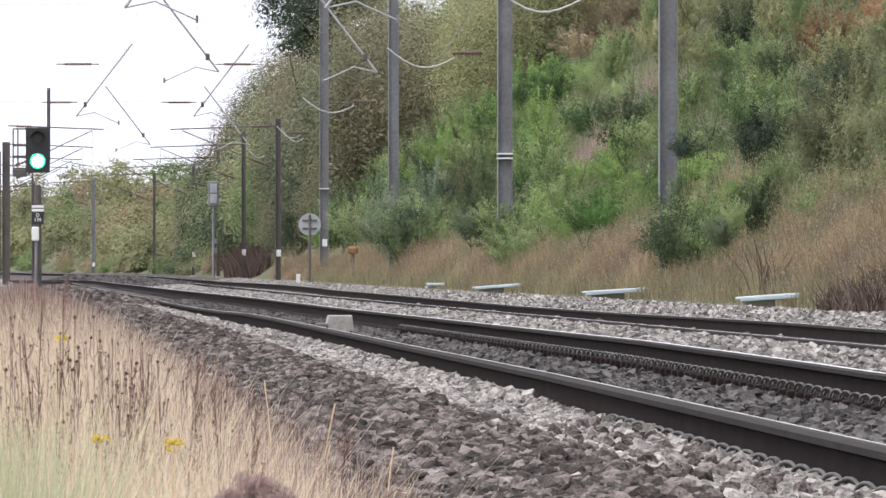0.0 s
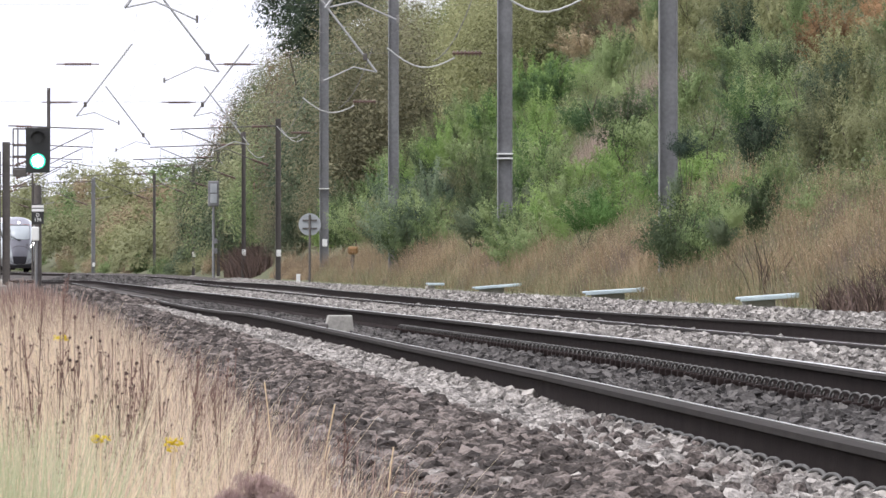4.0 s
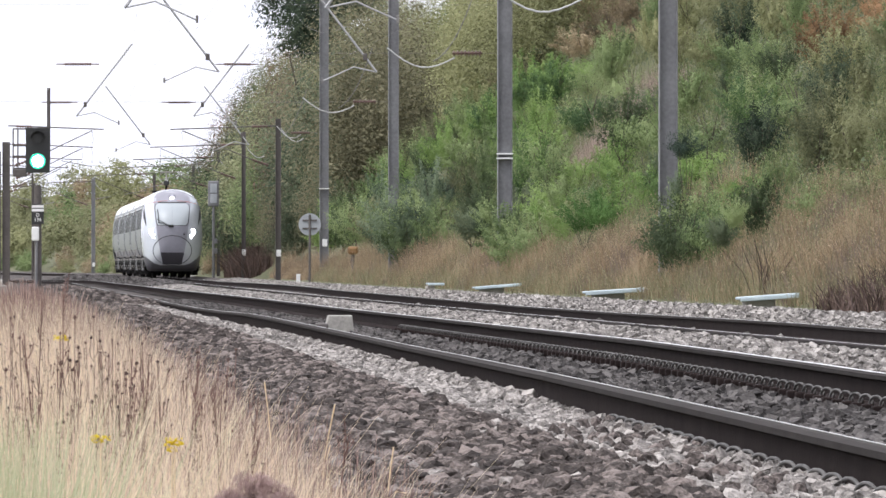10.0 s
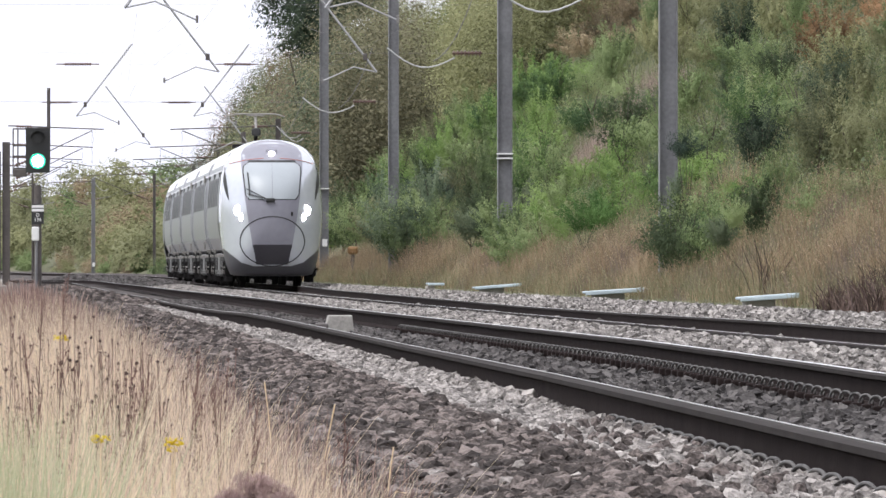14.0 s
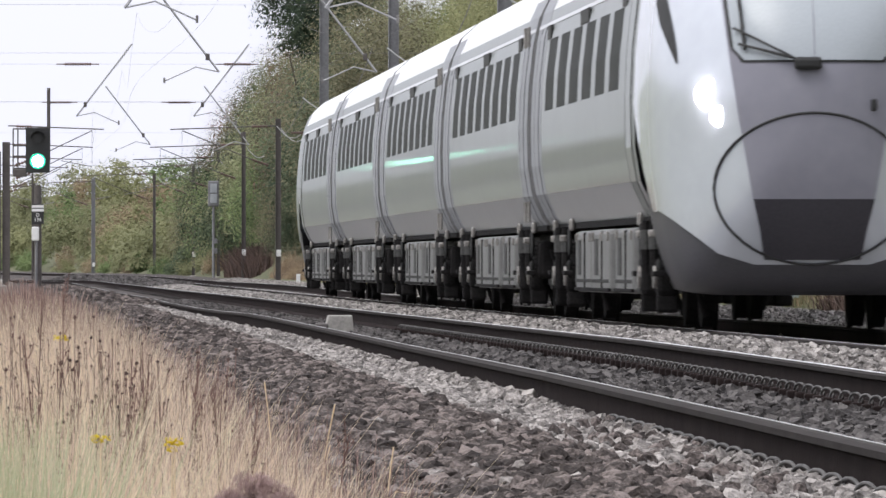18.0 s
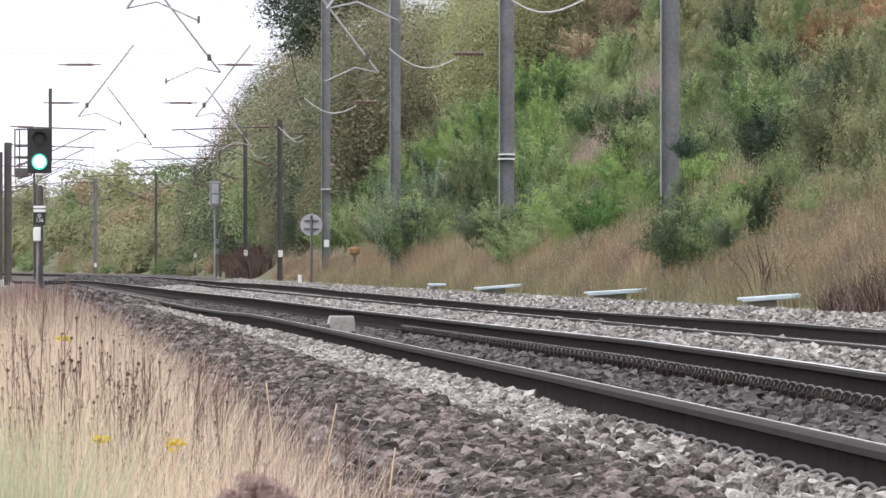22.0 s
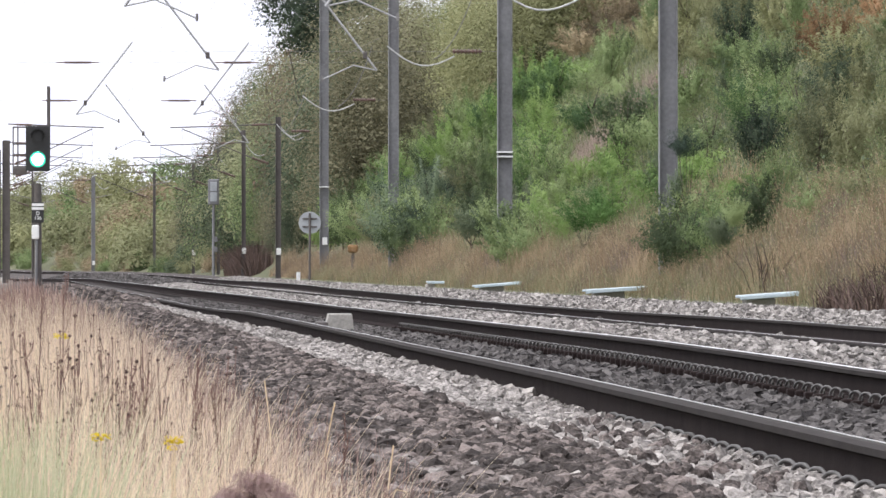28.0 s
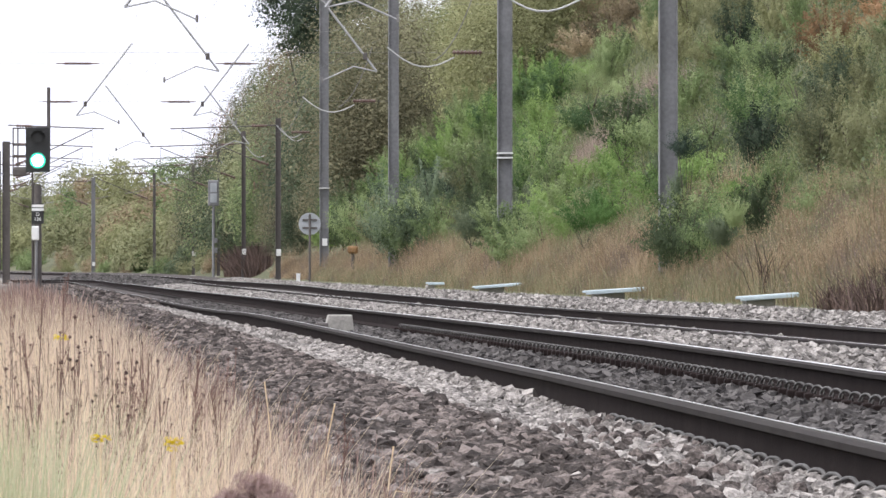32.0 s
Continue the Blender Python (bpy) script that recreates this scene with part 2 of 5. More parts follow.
# the stone bed under both tracks
bo = np.array([p[0] for p in BED])
bs_ = np.concatenate([np.arange(-60, 160, 0.8), np.arange(160, 1250, 6.0)])
O3, S3 = np.meshgrid(bo, bs_)
BZ = bed_z(S3, O3) + rng.normal(0, 0.008, O3.shape) - 0.03
BV = place_many(S3, O3, BZ).reshape(-1, 3)
nb = len(bo)
ii = np.arange((len(bs_) - 1) * nb).reshape(-1, nb)[:, 2:-1].ravel()
bed_me = smooth(fast_mesh("ballast", BV, np.stack([ii, ii + 1, ii + nb + 1, ii + nb], 1)))
ballast = part("ballast", bed_me, M_BED, None)
ballast.data.materials.append(M_BED_NEW)
ballast.data.materials.append(M_BED)
cols = (np.tile(np.arange(2, nb - 1), len(bs_) - 1))
oc = bo[cols] + 0.05
ballast.data.polygons.foreach_set("material_index", np.where((np.repeat(bs_[:-1], nb - 3) < 330) & ((oc > 1.55) | ((oc > -0.8) & (oc < -0.02))), 1, np.where(oc > -0.1, 2, 0)).astype(np.int32))
tagged(ballast, "crushed grey-brown stone bed under two railway tracks", "ballast", kind="structure")


def stone_mesh(s, o, z, size, name, hull=8):
    """Crushed stones as angular lumps at the given places."""
    n = len(s)
    # a cube with its faces' middles pushed out: lumpy, with blunt corners
    cube = np.array([(1, 1, 1), (-1, 1, 1), (-1, -1, 1), (1, -1, 1), (1, 1, -1), (-1, 1, -1), (-1, -1, -1), (1, -1, -1)]) * 0.40
    caps = np.array([(0, 0, 1), (0, 0, -1), (0, 1, 0), (-1, 0, 0), (0, -1, 0), (1, 0, 0)]) * 0.58
    quads = ((0, 1, 2, 3), (7, 6, 5, 4), (0, 4, 5, 1), (1, 5, 6, 2), (2, 6, 7, 3), (3, 7, 4, 0))
    if hull > 8:
        base, tris = np.concatenate([cube, caps]), np.array([(q_[j], q_[(j + 1) % 4], 8 + i) for i, q_ in enumerate(quads) for j in range(4)])
    else:
        base, tris = cube * 1.2, np.array(quads)
    V = base[None] * (1 + rng.normal(0, 0.17, (n, len(base), 3)))
    V = V * (size[:, None, None] * rng.uniform(0.65, 1.4, (n, 1, 3)))
    q = rng.normal(size=(n, 4))
    q /= np.linalg.norm(q, axis=1)[:, None]
    w, x, y, zq = q.T
    R = np.stack([1 - 2 * (y * y + zq * zq), 2 * (x * y - zq * w), 2 * (x * zq + y * w), 2 * (x * y + zq * w), 1 - 2 * (x * x + zq * zq),
                  2 * (y * zq - x * w), 2 * (x * zq - y * w), 2 * (y * zq + x * w), 1 - 2 * (x * x + y * y)], -1).reshape(n, 3, 3)
    V = np.einsum("nij,nkj->nki", R, V) * np.array([1.0, 1.0, 0.78]) + place_many(s, o, z)[:, None, :]
    F = (tris[None] + (np.arange(n) * len(base))[:, None, None]).reshape(-1, tris.shape[1])
    return fast_mesh(name, V.reshape(-1, 3), F)


def scatter_stones(name, n, s0, s1, o0, o1, size, material, label, lift=0.0, power=1.6, hull=8):
    u = rng.random(n) ** power
    s, o = s0 + (s1 - s0) * u, rng.uniform(o0, o1, n)
    sz = size * rng.uniform(0.5, 1.6, n)
    z = bed_z(s, o) + lift + sz * rng.uniform(-0.25, 0.45, n)
    ob = part(name, stone_mesh(s, o, z, sz, name, hull), material, ballast, label)
    ob["kind"] = "stuff"
    return ob


scatter_stones("shoulder_stones", 24000, -24, 40, -1.62, -0.6, 0.036, M_STONE_OLD, "brown-grey weathered shoulder stones", 0.0, 1.3, 14)
scatter_stones("shoulder_stones", 16000, 40, 150, -1.62, -0.6, 0.04, M_STONE_OLD, "brown-grey weathered shoulder stones", 0.0, 1.2)
# the nearest stones lie loose on the shoulder, one by one
LOOSE = [stone_mesh(np.array([0.0]), np.array([0.0]), np.array([0.0]), np.array([0.045]), "stone", 14) for _ in range(8)]
for me_ in LOOSE:
    co = np.array([v.co for v in me_.vertices])
    me_.vertices.foreach_set("co", (co - co.mean(0)).astype(np.float32).ravel())
for k in range(280):
    s_, o_ = -21.5 + 14 * rng.random() ** 1.2, rng.uniform(-1.5, -0.12)
    st = part("stone", LOOSE[k % 8], M_STONE_SIDE if o_ > -0.62 else M_STONE_OLD, ballast)
    st.matrix_basis = Matrix.Translation(place(s_, o_, float(bed_z(s_, o_)) + 0.012)) @ Euler(rng.uniform(0, 6.28, 3).tolist()).to_matrix().to_4x4()
scatter_stones("rail_side_stones", 15000, -24, 25, -0.72, -0.125, 0.023, M_STONE_SIDE, "pale dusty stones beside the near rail", -0.008, 1.3, 14)
scatter_stones("rail_side_stones", 900, -24, 0, -0.2, -0.10, 0.024, M_STONE_SIDE, "", 0.006, 1.0)
scatter_stones("rail_side_stones", 3000, 0, 60, -0.2, -0.085, 0.027, M_STONE_SIDE, "", 0.012, 1.0)
scatter_stones("rail_side_stones", 10000, 25, 150, -0.72, -0.09, 0.03, M_STONE_SIDE, "pale dusty stones beside the near rail", -0.008, 1.3)
scatter_stones("stone_chips", 12000, -24, 30, -1.62, -0.72, 0.016, M_STONE_OLD, "small brown stone chips", 0.012, 1.3)
scatter_stones("track_stones", 20000, -14, 200, 0.12, 1.36, 0.031, M_STONE_MID, "dark oily stones between the rails")
scatter_stones("middle_stones", 30000, 0, 330, 1.66, 3.6, 0.031, M_STONE_NEW, "pale fresh stones between the tracks", 0.0, 1.3)
scatter_stones("far_track_stones", 5000, 20, 330, 3.9, 5.1, 0.05, M_STONE_NEW, "", 0.0, 1.3)
scatter_stones("verge_stones", 28000, 35, 420, 5.4, 7.3, 0.035, M_STONE_NEW, "pale fresh stones on the far shoulder", 0.0, 1.3)

scatter_stones("distant_stones", 7000, 140, 420, -2.0, 0.0, 0.075, M_STONE_OLD, "", 0.0, 1.2)
scatter_stones("distant_stones", 5000, 330, 700, 1.7, 3.5, 0.10, M_STONE_MID, "", 0.0, 1.2)

# ---- rails ----
RAIL = ((-0.070, -0.159), (0.070, -0.159), (0.070, -0.150), (0.012, -0.128), (0.010, -0.036), (0.034, -0.026), (0.036, -0.004), (0.032, 0.0),
        (-0.004, 0.0), (-0.035, -0.007), (-0.034, -0.026), (-0.010, -0.036), (-0.012, -0.128), (-0.070, -0.150))
DIP_1 = ((-20, 0, 20, 60, 72, 88, 107, 134, 172, 230, 345, 500), (0, .006, .002, .012, .010, -.02, -.039, -.041, -.023, -.034, -.016, 0))
DIP_2 = ((2, 6, 12, 22, 45, 93, 142, 241, 306, 421, 587), (-.012, -.005, .002, .010, .002, -.005, .009, .004, .015, .011, .06))
DIP_4 = ((54, 66, 80, 98, 128, 155, 200, 224, 250, 281, 321, 373, 623), (.006, .009, 0, -.018, -.025, -.009, .012, .017, .05, .055, .04, 0, -.06))
RAILS = (("near track outer rail", 0.0, lambda s: near_level(s) + np.interp(s, *DIP_1)),
         ("near track inner rail", 1.505, lambda s: near_level(s) + 0.0112 + np.interp(s, *DIP_2)),
         ("far track inner rail", 3.745, lambda s: far_level(s)),
         ("far track outer rail", 5.25, lambda s: far_level(s) + 0.0048 + np.interp(s, *DIP_4)))
rail_s = np.concatenate([np.arange(-300, -60, 20.0), np.arange(-60, 400, 2.0), np.arange(400, 1250, 5.0)])
rail_obs = []
for label, o, level in RAILS:
    me = sweep([(o - 0.035 + a, b) for a, b in RAIL], rail_s, level, "rail")
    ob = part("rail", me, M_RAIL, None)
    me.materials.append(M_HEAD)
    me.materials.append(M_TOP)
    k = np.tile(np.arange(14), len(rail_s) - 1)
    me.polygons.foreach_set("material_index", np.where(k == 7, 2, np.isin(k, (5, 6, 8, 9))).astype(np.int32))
    tagged(ob, "rusty brown flat-bottom steel rail, " + label, "rail", "running rails")
    lo, hi = (-0.036, -0.010) if o == 1.505 else (-0.010, -0.005) if o == 0 else (-0.024, -0.010)
    top = sweep([(o + lo, 0.0015), (o + hi, 0.0015), (o + hi, -0.004), (o + lo, -0.004)], rail_s, level, "running_surface")
    part("running_surface", top, M_SHINE, ob, "polished bright running surface")
    rail_obs.append(ob)

# ---- spring clips on the rails' near sides ----
def clip_mesh():
    pts = [(0.056 * math.cos(a), 0.066 + 0.026 * math.cos(a), -0.134 + 0.040 * max(math.sin(a), -0.15)) for a in np.linspace(-0.35, math.pi + 0.35, 12)]
    me = tube(pts, 0.0065, 6)
    me.materials.append(M_CLIP)
    return me


CLIP = clip_mesh()
bm = box(0.13, 0.05, 0.045, 0, 0.105, -0.151, 0.008)
SHOULDER = bpy.data.meshes.new("clip_shoulder")
bm.to_mesh(SHOULDER)
bm.free()
for rail_i, s0, n in ((0, -22.0, 24), (1, 0.0, 104)):
    label, o, level = RAILS[rail_i]
    for k in range(n):
        s = s0 + 0.65 * k
        ob = part("rail_clip", CLIP, M_CLIP, rail_obs[rail_i])
        p = place(s, o - 0.035, level(s) + (0.008 if rail_i == 0 else 0.0))
        ob.matrix_basis = Matrix.Translation(p) @ Matrix.Rotation(turn_at(s) + math.pi / 2, 4, "Z")
        sh = part("clip_shoulder", SHOULDER, M_RAIL, rail_obs[rail_i])
        sh.matrix_basis = ob.matrix_basis.copy()

# magnet box between the near rails
sb = 67.0
aws = new("track_magnet")
aws.matrix_basis = Matrix.Translation(place(sb, 0.78, near_level(sb) - 0.17)) @ Matrix.Rotation(turn_at(sb), 4, "Z")
bm = box(0.30, 0.55, 0.19, 0, 0, 0.085, 0.014)
for v in bm.verts:
    if v.co.z > 0.1:
        v.co.x = v.co.x * 0.8 + 0.012
part("cover", bm, M_CONCRETE, aws, "pale grey moulded cover")
part("end_plate", box(0.12, 0.62, 0.10, -0.17, 0.0, 0.05, 0.015), M_MAST_DARK, aws, "dark end plate")
tagged(aws, "pale grey box-shaped track magnet between the rails", "track magnet")


# ---- masts along the far side ----
def mast(s, o, height, width, dark, plate_z=None, bands=None, base=-0.3):
    ob = new("catenary_mast")
    ob.matrix_basis = Matrix.Translation(place(s, o, float(line_level(s, 9)) + base)) @ Matrix.Rotation(turn_at(s), 4, "Z")
    m = M_MAST_DARK if dark else M_MAST
    w, t = width, 0.018
    h = height - base
    part("flange", box(t, w, h, -w / 2 + t / 2, 0, h / 2, 0.004), m, ob)
    part("flange", box(t, w, h, w / 2 - t / 2, 0, h / 2, 0.004), m, ob)
    part("web", box(w - 2 * t, 0.014, h, 0, -0.02, h / 2), m, ob)
    part("footing", box(w * 2.1, w * 2.1, 0.5, 0, 0, 0.02, 0.05), M_CONCRETE, ob, "concrete footing")
    if plate_z:
        part("number_plate", box(0.19, 0.012, 0.28, 0.02, -w / 2 - 0.02, plate_z - base, 0.003), M_PLATE, ob, "small white plate")
    for b in bands or ():
        part("band", box(w + 0.03, w + 0.03, 0.035, 0, 0, b - base, 0.004), M_PLATE, ob, "pale strap")
    return tagged(ob, ("dark weathered" if dark else "grey galvanised") + " steel mast carrying overhead railway wires", "mast", "line of masts")


MASTS = ((159.5, 9.3, 11, 0.33, 0, None, None), (228, 9.3, 11.2, 0.35, 0, None, (3.15, 3.26)), (309.5, 9.3, 11, 0.32, 0, None, None),
         (393, 9.3, 11, 0.34, 0, 1.45, (3.5,)), (437, 8.5, 6.7, 0.22, 1, 1.1, None), (512, 8.5, 7.0, 0.20, 1, 1.2, None), (579, 8.6, 6.9, 0.18, 1, None, None),
         (632, 8.5, 6.4, 0.18, 1, 1.2, None), (694, 8.5, 6.4, 0.17, 1, None, None), (765, 8.5, 6.6, 0.26, 0, 0.6, None), (820, 8.5, 6.6, 0.2, 1, None, None))
for row in MASTS:
    mast(*row)
for s, pz in ((437, None), (512, None), (579, 3.5), (632, None)):
    mast(s, -2.85, 5.7 if s < 500 else 6.5 if s < 570 else 7.2, 0.26, 1, pz, None, -0.5)


def insulator(a, b, r, n, material):
    """A ribbed insulator between a and b."""
    a, b = Vector(a), Vector(b)
    bm = rod(a, b, r * 0.45)
    for k in range(n):
        c, d = a.lerp(b, (k + 0.3) / n), a.lerp(b, (k + 0.7) / n)
        rod(c, d, r, bm, r * 0.75, 10)
    return bm


def headspan(s, flip):
    """Cross wires from mast to mast with a registration arm over each track."""
    ob = new("headspan")
    base = float(line_level(s, 3))
    ob.matrix_basis = Matrix.Translation(place(s, 0, base)) @ Matrix.Rotation(turn_at(s), 4, "Z")
    part("upper_cross_wire", rod((-3.4, 0, 6.8), (9.15, 0, 6.8), 0.003), M_WIRE, ob)
    part("lower_cross_wire", rod((-3.4, 0, 5.65), (9.15, 0, 5.65), 0.003), M_WIRE, ob)
    for x in () if s < 250 else ((-0.45, 4.45) if flip else (-0.75, 3.75)):
        part("insulator", insulator((x - 0.36, 0, 6.8), (x + 0.46, 0, 6.8), 0.06, 11, M_INSUL), M_INSUL, ob, "brown ribbed insulator")
        part("insulator_rod", rod((x - 0.62, 0, 6.8), (x + 0.7, 0, 6.8), 0.018), M_INSUL, ob)
    part("insulator", insulator((8.05, 0, 5.65), (8.75, 0, 5.65), 0.07, 8, M_INSUL), M_INSUL, ob, "brown ribbed insulator")
    for c in ((0.85, 4.45) if flip else (1.42, 5.15) if s > 350 else (1.2, 4.95)):
        d = -1 if flip else 1
        foot, top = Vector((c + 1.3 * d, 0, 5.2)), Vector((c - 0.4 * d, 0, 7.42))
        part("strut", rod(foot, top, 0.026), M_TUBE, ob, "sloping galvanised tube")
        if flip:
            part("strut_insulator", insulator(foot.lerp(top, 0.66), foot.lerp(top, 0.98), 0.045, 9, M_INSUL_W), M_INSUL_W, ob)
        else:
            part("strut_insulator", insulator(foot.lerp(top, 0.80), foot.lerp(top, 1.0), 0.045, 9, M_INSUL_W), M_INSUL_W, ob)
        part("clamp", box(0.10, 0.08, 0.16, *(foot.lerp(top, 0.16)), 0.02), M_MAST_DARK, ob)
        part("steady_arm", tube([foot, foot + Vector((-0.55 * d, 0, 0.12)), Vector((c, 0, 4.98))], 0.018), M_TUBE, ob)
        part("drop_clip", box(0.05, 0.05, 0.14, c, 0, 5.0, 0.01), M_WIRE, ob)
    x0, step, top_z = (7.5, 0.13, 5.92) if s > 350 else (6.15, 0.2, 5.6) if s < 200 else (6.5, 0.2, 5.78)
    sag = [(x0 + step * k, 0.02, top_z - 0.03 * k - 0.34 * math.sin(math.pi * k / 8)) for k in range(9)]
    part("jumper_cable", tube(sag, 0.02), M_INSUL_W, ob, "pale sagging jumper cable")
    sag = [(7.6 + 0.13 * k, 0.02, 5.4 + 0.012 * (k + 2) ** 2.2) for k in range(9)]
    part("jumper_cable", tube(sag, 0.012), M_WIRE, ob)
    return tagged(ob, "span wires with brown insulators and steady arms over two tracks", "overhead span", "overhead supports")


for s, flip in ((159.5, True), (228, False), (309.5, True), (393, False)):
    headspan(s, flip)


def cantilever(s):
    """Bracket arms from a mast over the far track, with a boom on to the near one."""
    ob = new("cantilever")
    ob.matrix_basis = Matrix.Translation(place(s, 0, float(line_level(s, 8)))) @ Matrix.Rotation(turn_at(s), 4, "Z")
    for c, m, d in ((4.5, 8.4, 1), (0.75, -2.75, -1)):
        part("top_tie", rod((c - 0.5 * d, 0, 6.25), (m, 0, 6.4), 0.026), M_MAST_DARK, ob)
        part("strut", rod((c, 0, 6.2), (m - 1.0 * d, 0, 5.0), 0.022), M_MAST_DARK, ob)
        part("insulator", insulator((m - 1.0 * d, 0, 6.36), (m - 0.35 * d, 0, 6.38), 0.08, 6, M_INSUL), M_INSUL, ob)
        part("insulator", insulator((m - 1.0 * d, 0, 5.0), (m - 0.3 * d, 0, 4.75), 0.08, 6, M_INSUL), M_INSUL, ob)
        part("steady_arm", rod((c + 1.3 * d, 0, 4.95), (c, 0, 4.7), 0.016), M_WIRE, ob)
        part("drop", rod((c, 0, 6.2), (c, 0, 4.7), 0.008), M_WIRE, ob)
    part("jumper_cable", tube([(8.6 + 0.12 * k, 0, 6.3 - 0.55 * math.sin(math.pi * k / 11)) for k in range(9)], 0.025), M_INSUL_W, ob, "pale sagging jumper cable")
    return tagged(ob, "dark bracket arms with insulators over the tracks", "cantilever", "overhead supports")


for row in MASTS[4:]:
    cantilever(row[0])

# overhead wires
SUPPORT = np.array([-10.0, 75, 159.5, 228, 309.5, 393, 450, 512, 579, 632, 694, 757, 820, 880, 940])
for c, name in ((0.75, "near"), (4.5, "far")):
    for kind, r in (("contact_wire", 0.0025), ("catenary_wire", 0.0025)):
        pts = []
        for a, b in zip(SUPPORT[:-1], SUPPORT[1:]):
            for k in range(10):
                u = k / 10
                s = a + (b - a) * u
                lev = float(line_level(s, 3))
                z = 4.95 if kind == "contact_wire" else 6.6 - 4.6 * 1.0 * u * (1 - u) * 0.9
                pts.append(place(s, c + 0.2 * math.cos(math.pi * (np.searchsorted(SUPPORT, a) + u)), lev + z))
        w = part(kind, tube(pts, r, 4), M_WIRE, None)
        tagged(w, "thin grey overhead wire above the " + name + " track", "overhead wire", "overhead wires")

# ---- signals and signs ----
s_sig, o_sig = 249.7, -1.75
sig = new("signal")
sig.matrix_basis = Matrix.Translation(place(s_sig, o_sig, near_level(s_sig) - 0.5)) @ Matrix.Rotation(turn_at(s_sig) * 0.4, 4, "Z")
Z0 = 0.5 + float(-near_level(s_sig))


def sz(z):
    return z + Z0


part("post", rod((0, 0, 0), (0, 0, sz(2.6)), 0.095, seg=16), M_MAST_DARK, sig, "dark round post")
hb = box(0.62, 0.06, 1.16, 0, -0.10, sz(3.50), 0.02)
head = part("backboard", hb, M_DARK, sig, "black signal head")
part("housing", box(0.5, 0.32, 1.02, 0, 0.08, sz(3.50), 0.03), M_DARK, head)
for z, lit in ((3.22, True), (3.80, False)):
    bm = bmesh.new()
    bmesh.ops.create_cone(bm, cap_ends=True, segments=28, radius1=0.155 if lit else 0.12, radius2=0.14 if lit else 0.12, depth=0.05,
                          matrix=Matrix.Translation((0, -0.15, sz(z))) @ Matrix.Rotation(math.pi / 2, 4, "X"))
    lens = part("lens", bm, M_GREEN_LAMP if lit else M_DARK, head, "lit green lens" if lit else "unlit dark lens")
    if lit:
        # added disc behind the lens that paints its green halo
        bm = bmesh.new()
        bmesh.ops.create_cone(bm, cap_ends=True, segments=28, radius1=0.20, radius2=0.205, depth=0.03, matrix=Matrix.Translation((0, -0.137, sz(z))) @ Matrix.Rotation(math.pi / 2, 4, "X"))
        part("lens_halo", bm, M_GREEN_HALO, lens, "glowing green ring in place of the lamp's halo")
    bm = bmesh.new()
    for k in range(12):
        a0, a1 = math.pi * k / 12, math.pi * (k + 1) / 12
        q = [bm.verts.new((0.19 * math.cos(a), -0.13 - d, sz(z) + 0.19 * math.sin(a))) for a, d in ((a0, 0), (a1, 0), (a1, 0.16), (a0, 0.16))]
        bm.faces.new(q)
    bmesh.ops.solidify(bm, geom=bm.faces[:], thickness=0.008)
    part("hood", bm, M_DARK, head)
part("davit_post", box(0.09, 0.09, 1.9, 0.27, 0.28, sz(4.15), 0.01), M_MAST_DARK, sig, "tall dark post behind the head")
part("cabinet", box(0.36, 0.3, 0.20, -0.46, 0.2, sz(2.92), 0.03), M_MAST_DARK, sig, "dark equipment box")
for z in (3.04, 3.35, 3.62, 4.05):
    part("platform_rail", rod((-0.64, 0.35, sz(z)), (0.25, 0.35, sz(z)), 0.02), M_MAST_DARK, sig)
for x in (-0.64, -0.52):
    part("platform_post", rod((x, 0.35, sz(2.9)), (x, 0.35, sz(4.06)), 0.018), M_MAST_DARK, sig)
part("ladder_pole", rod((-0.14, 0.12, sz(0.2)), (-0.14, 0.12, sz(3.0)), 0.025), M_MAST_DARK, sig)
plate = part("identification_plate", box(0.31, 0.02, 0.52, 0, -0.115, sz(1.86), 0.004), M_DARK, sig, "black plate with white stripes and number")
for z in (2.06, 1.965):
    part("stripe", box(0.31, 0.008, 0.07, 0, -0.13, sz(z)), M_PLATE, plate, "white stripe")
for txt, z, size in (("D", 1.80, 0.13), ("136", 1.68, 0.13)):
    cu = bpy.data.curves.new("letters", "FONT")
    cu.body, cu.size, cu.align_x, cu.extrude = txt, size, "CENTER", 0.004
    cu.materials.append(M_PLATE)
    tx = new("letters", cu)
    tx.parent = plate
    tx.matrix_basis = pose(0, -0.133, sz(z), 90, 0, 0)
part("telephone_box", box(0.19, 0.16, 0.36, -0.06, -0.15, sz(1.36), 0.03), M_PLATE, sig, "white telephone box")
part("conduit", rod((-0.05, -0.13, 0), (-0.03, -0.13, sz(1.2)), 0.035), M_MAST, sig, "pale conduit pipe")
tagged(sig, "dark post signal showing a single green light", "signal")

s2, o2 = 542.0, 7.6
rep = new("signal")
rep.matrix_basis = Matrix.Translation(place(s2, o2, float(line_level(s2, 9)) - 0.3)) @ Matrix.Rotation(turn_at(s2), 4, "Z")
part("post", rod((0, 0, 0), (0, 0, 4.6), 0.075, seg=12), M_MAST, rep, "grey post")
hd = part("head_back", box(0.56, 0.3, 1.3, 0, 0, 4.5, 0.06), M_MAST, rep, "grey back of a signal head")
for z in (4.78, 4.25):
    part("back_door", box(0.34, 0.04, 0.46, 0, -0.16, z, 0.015), M_PALE, hd, "pale grey door")
for z in (1.6, 2.1):
    part("junction_box", box(0.2, 0.16, 0.26, 0.1, -0.08, z, 0.02), M_MAST, rep)
tagged(rep, "grey signal seen from behind on a thin post", "signal")

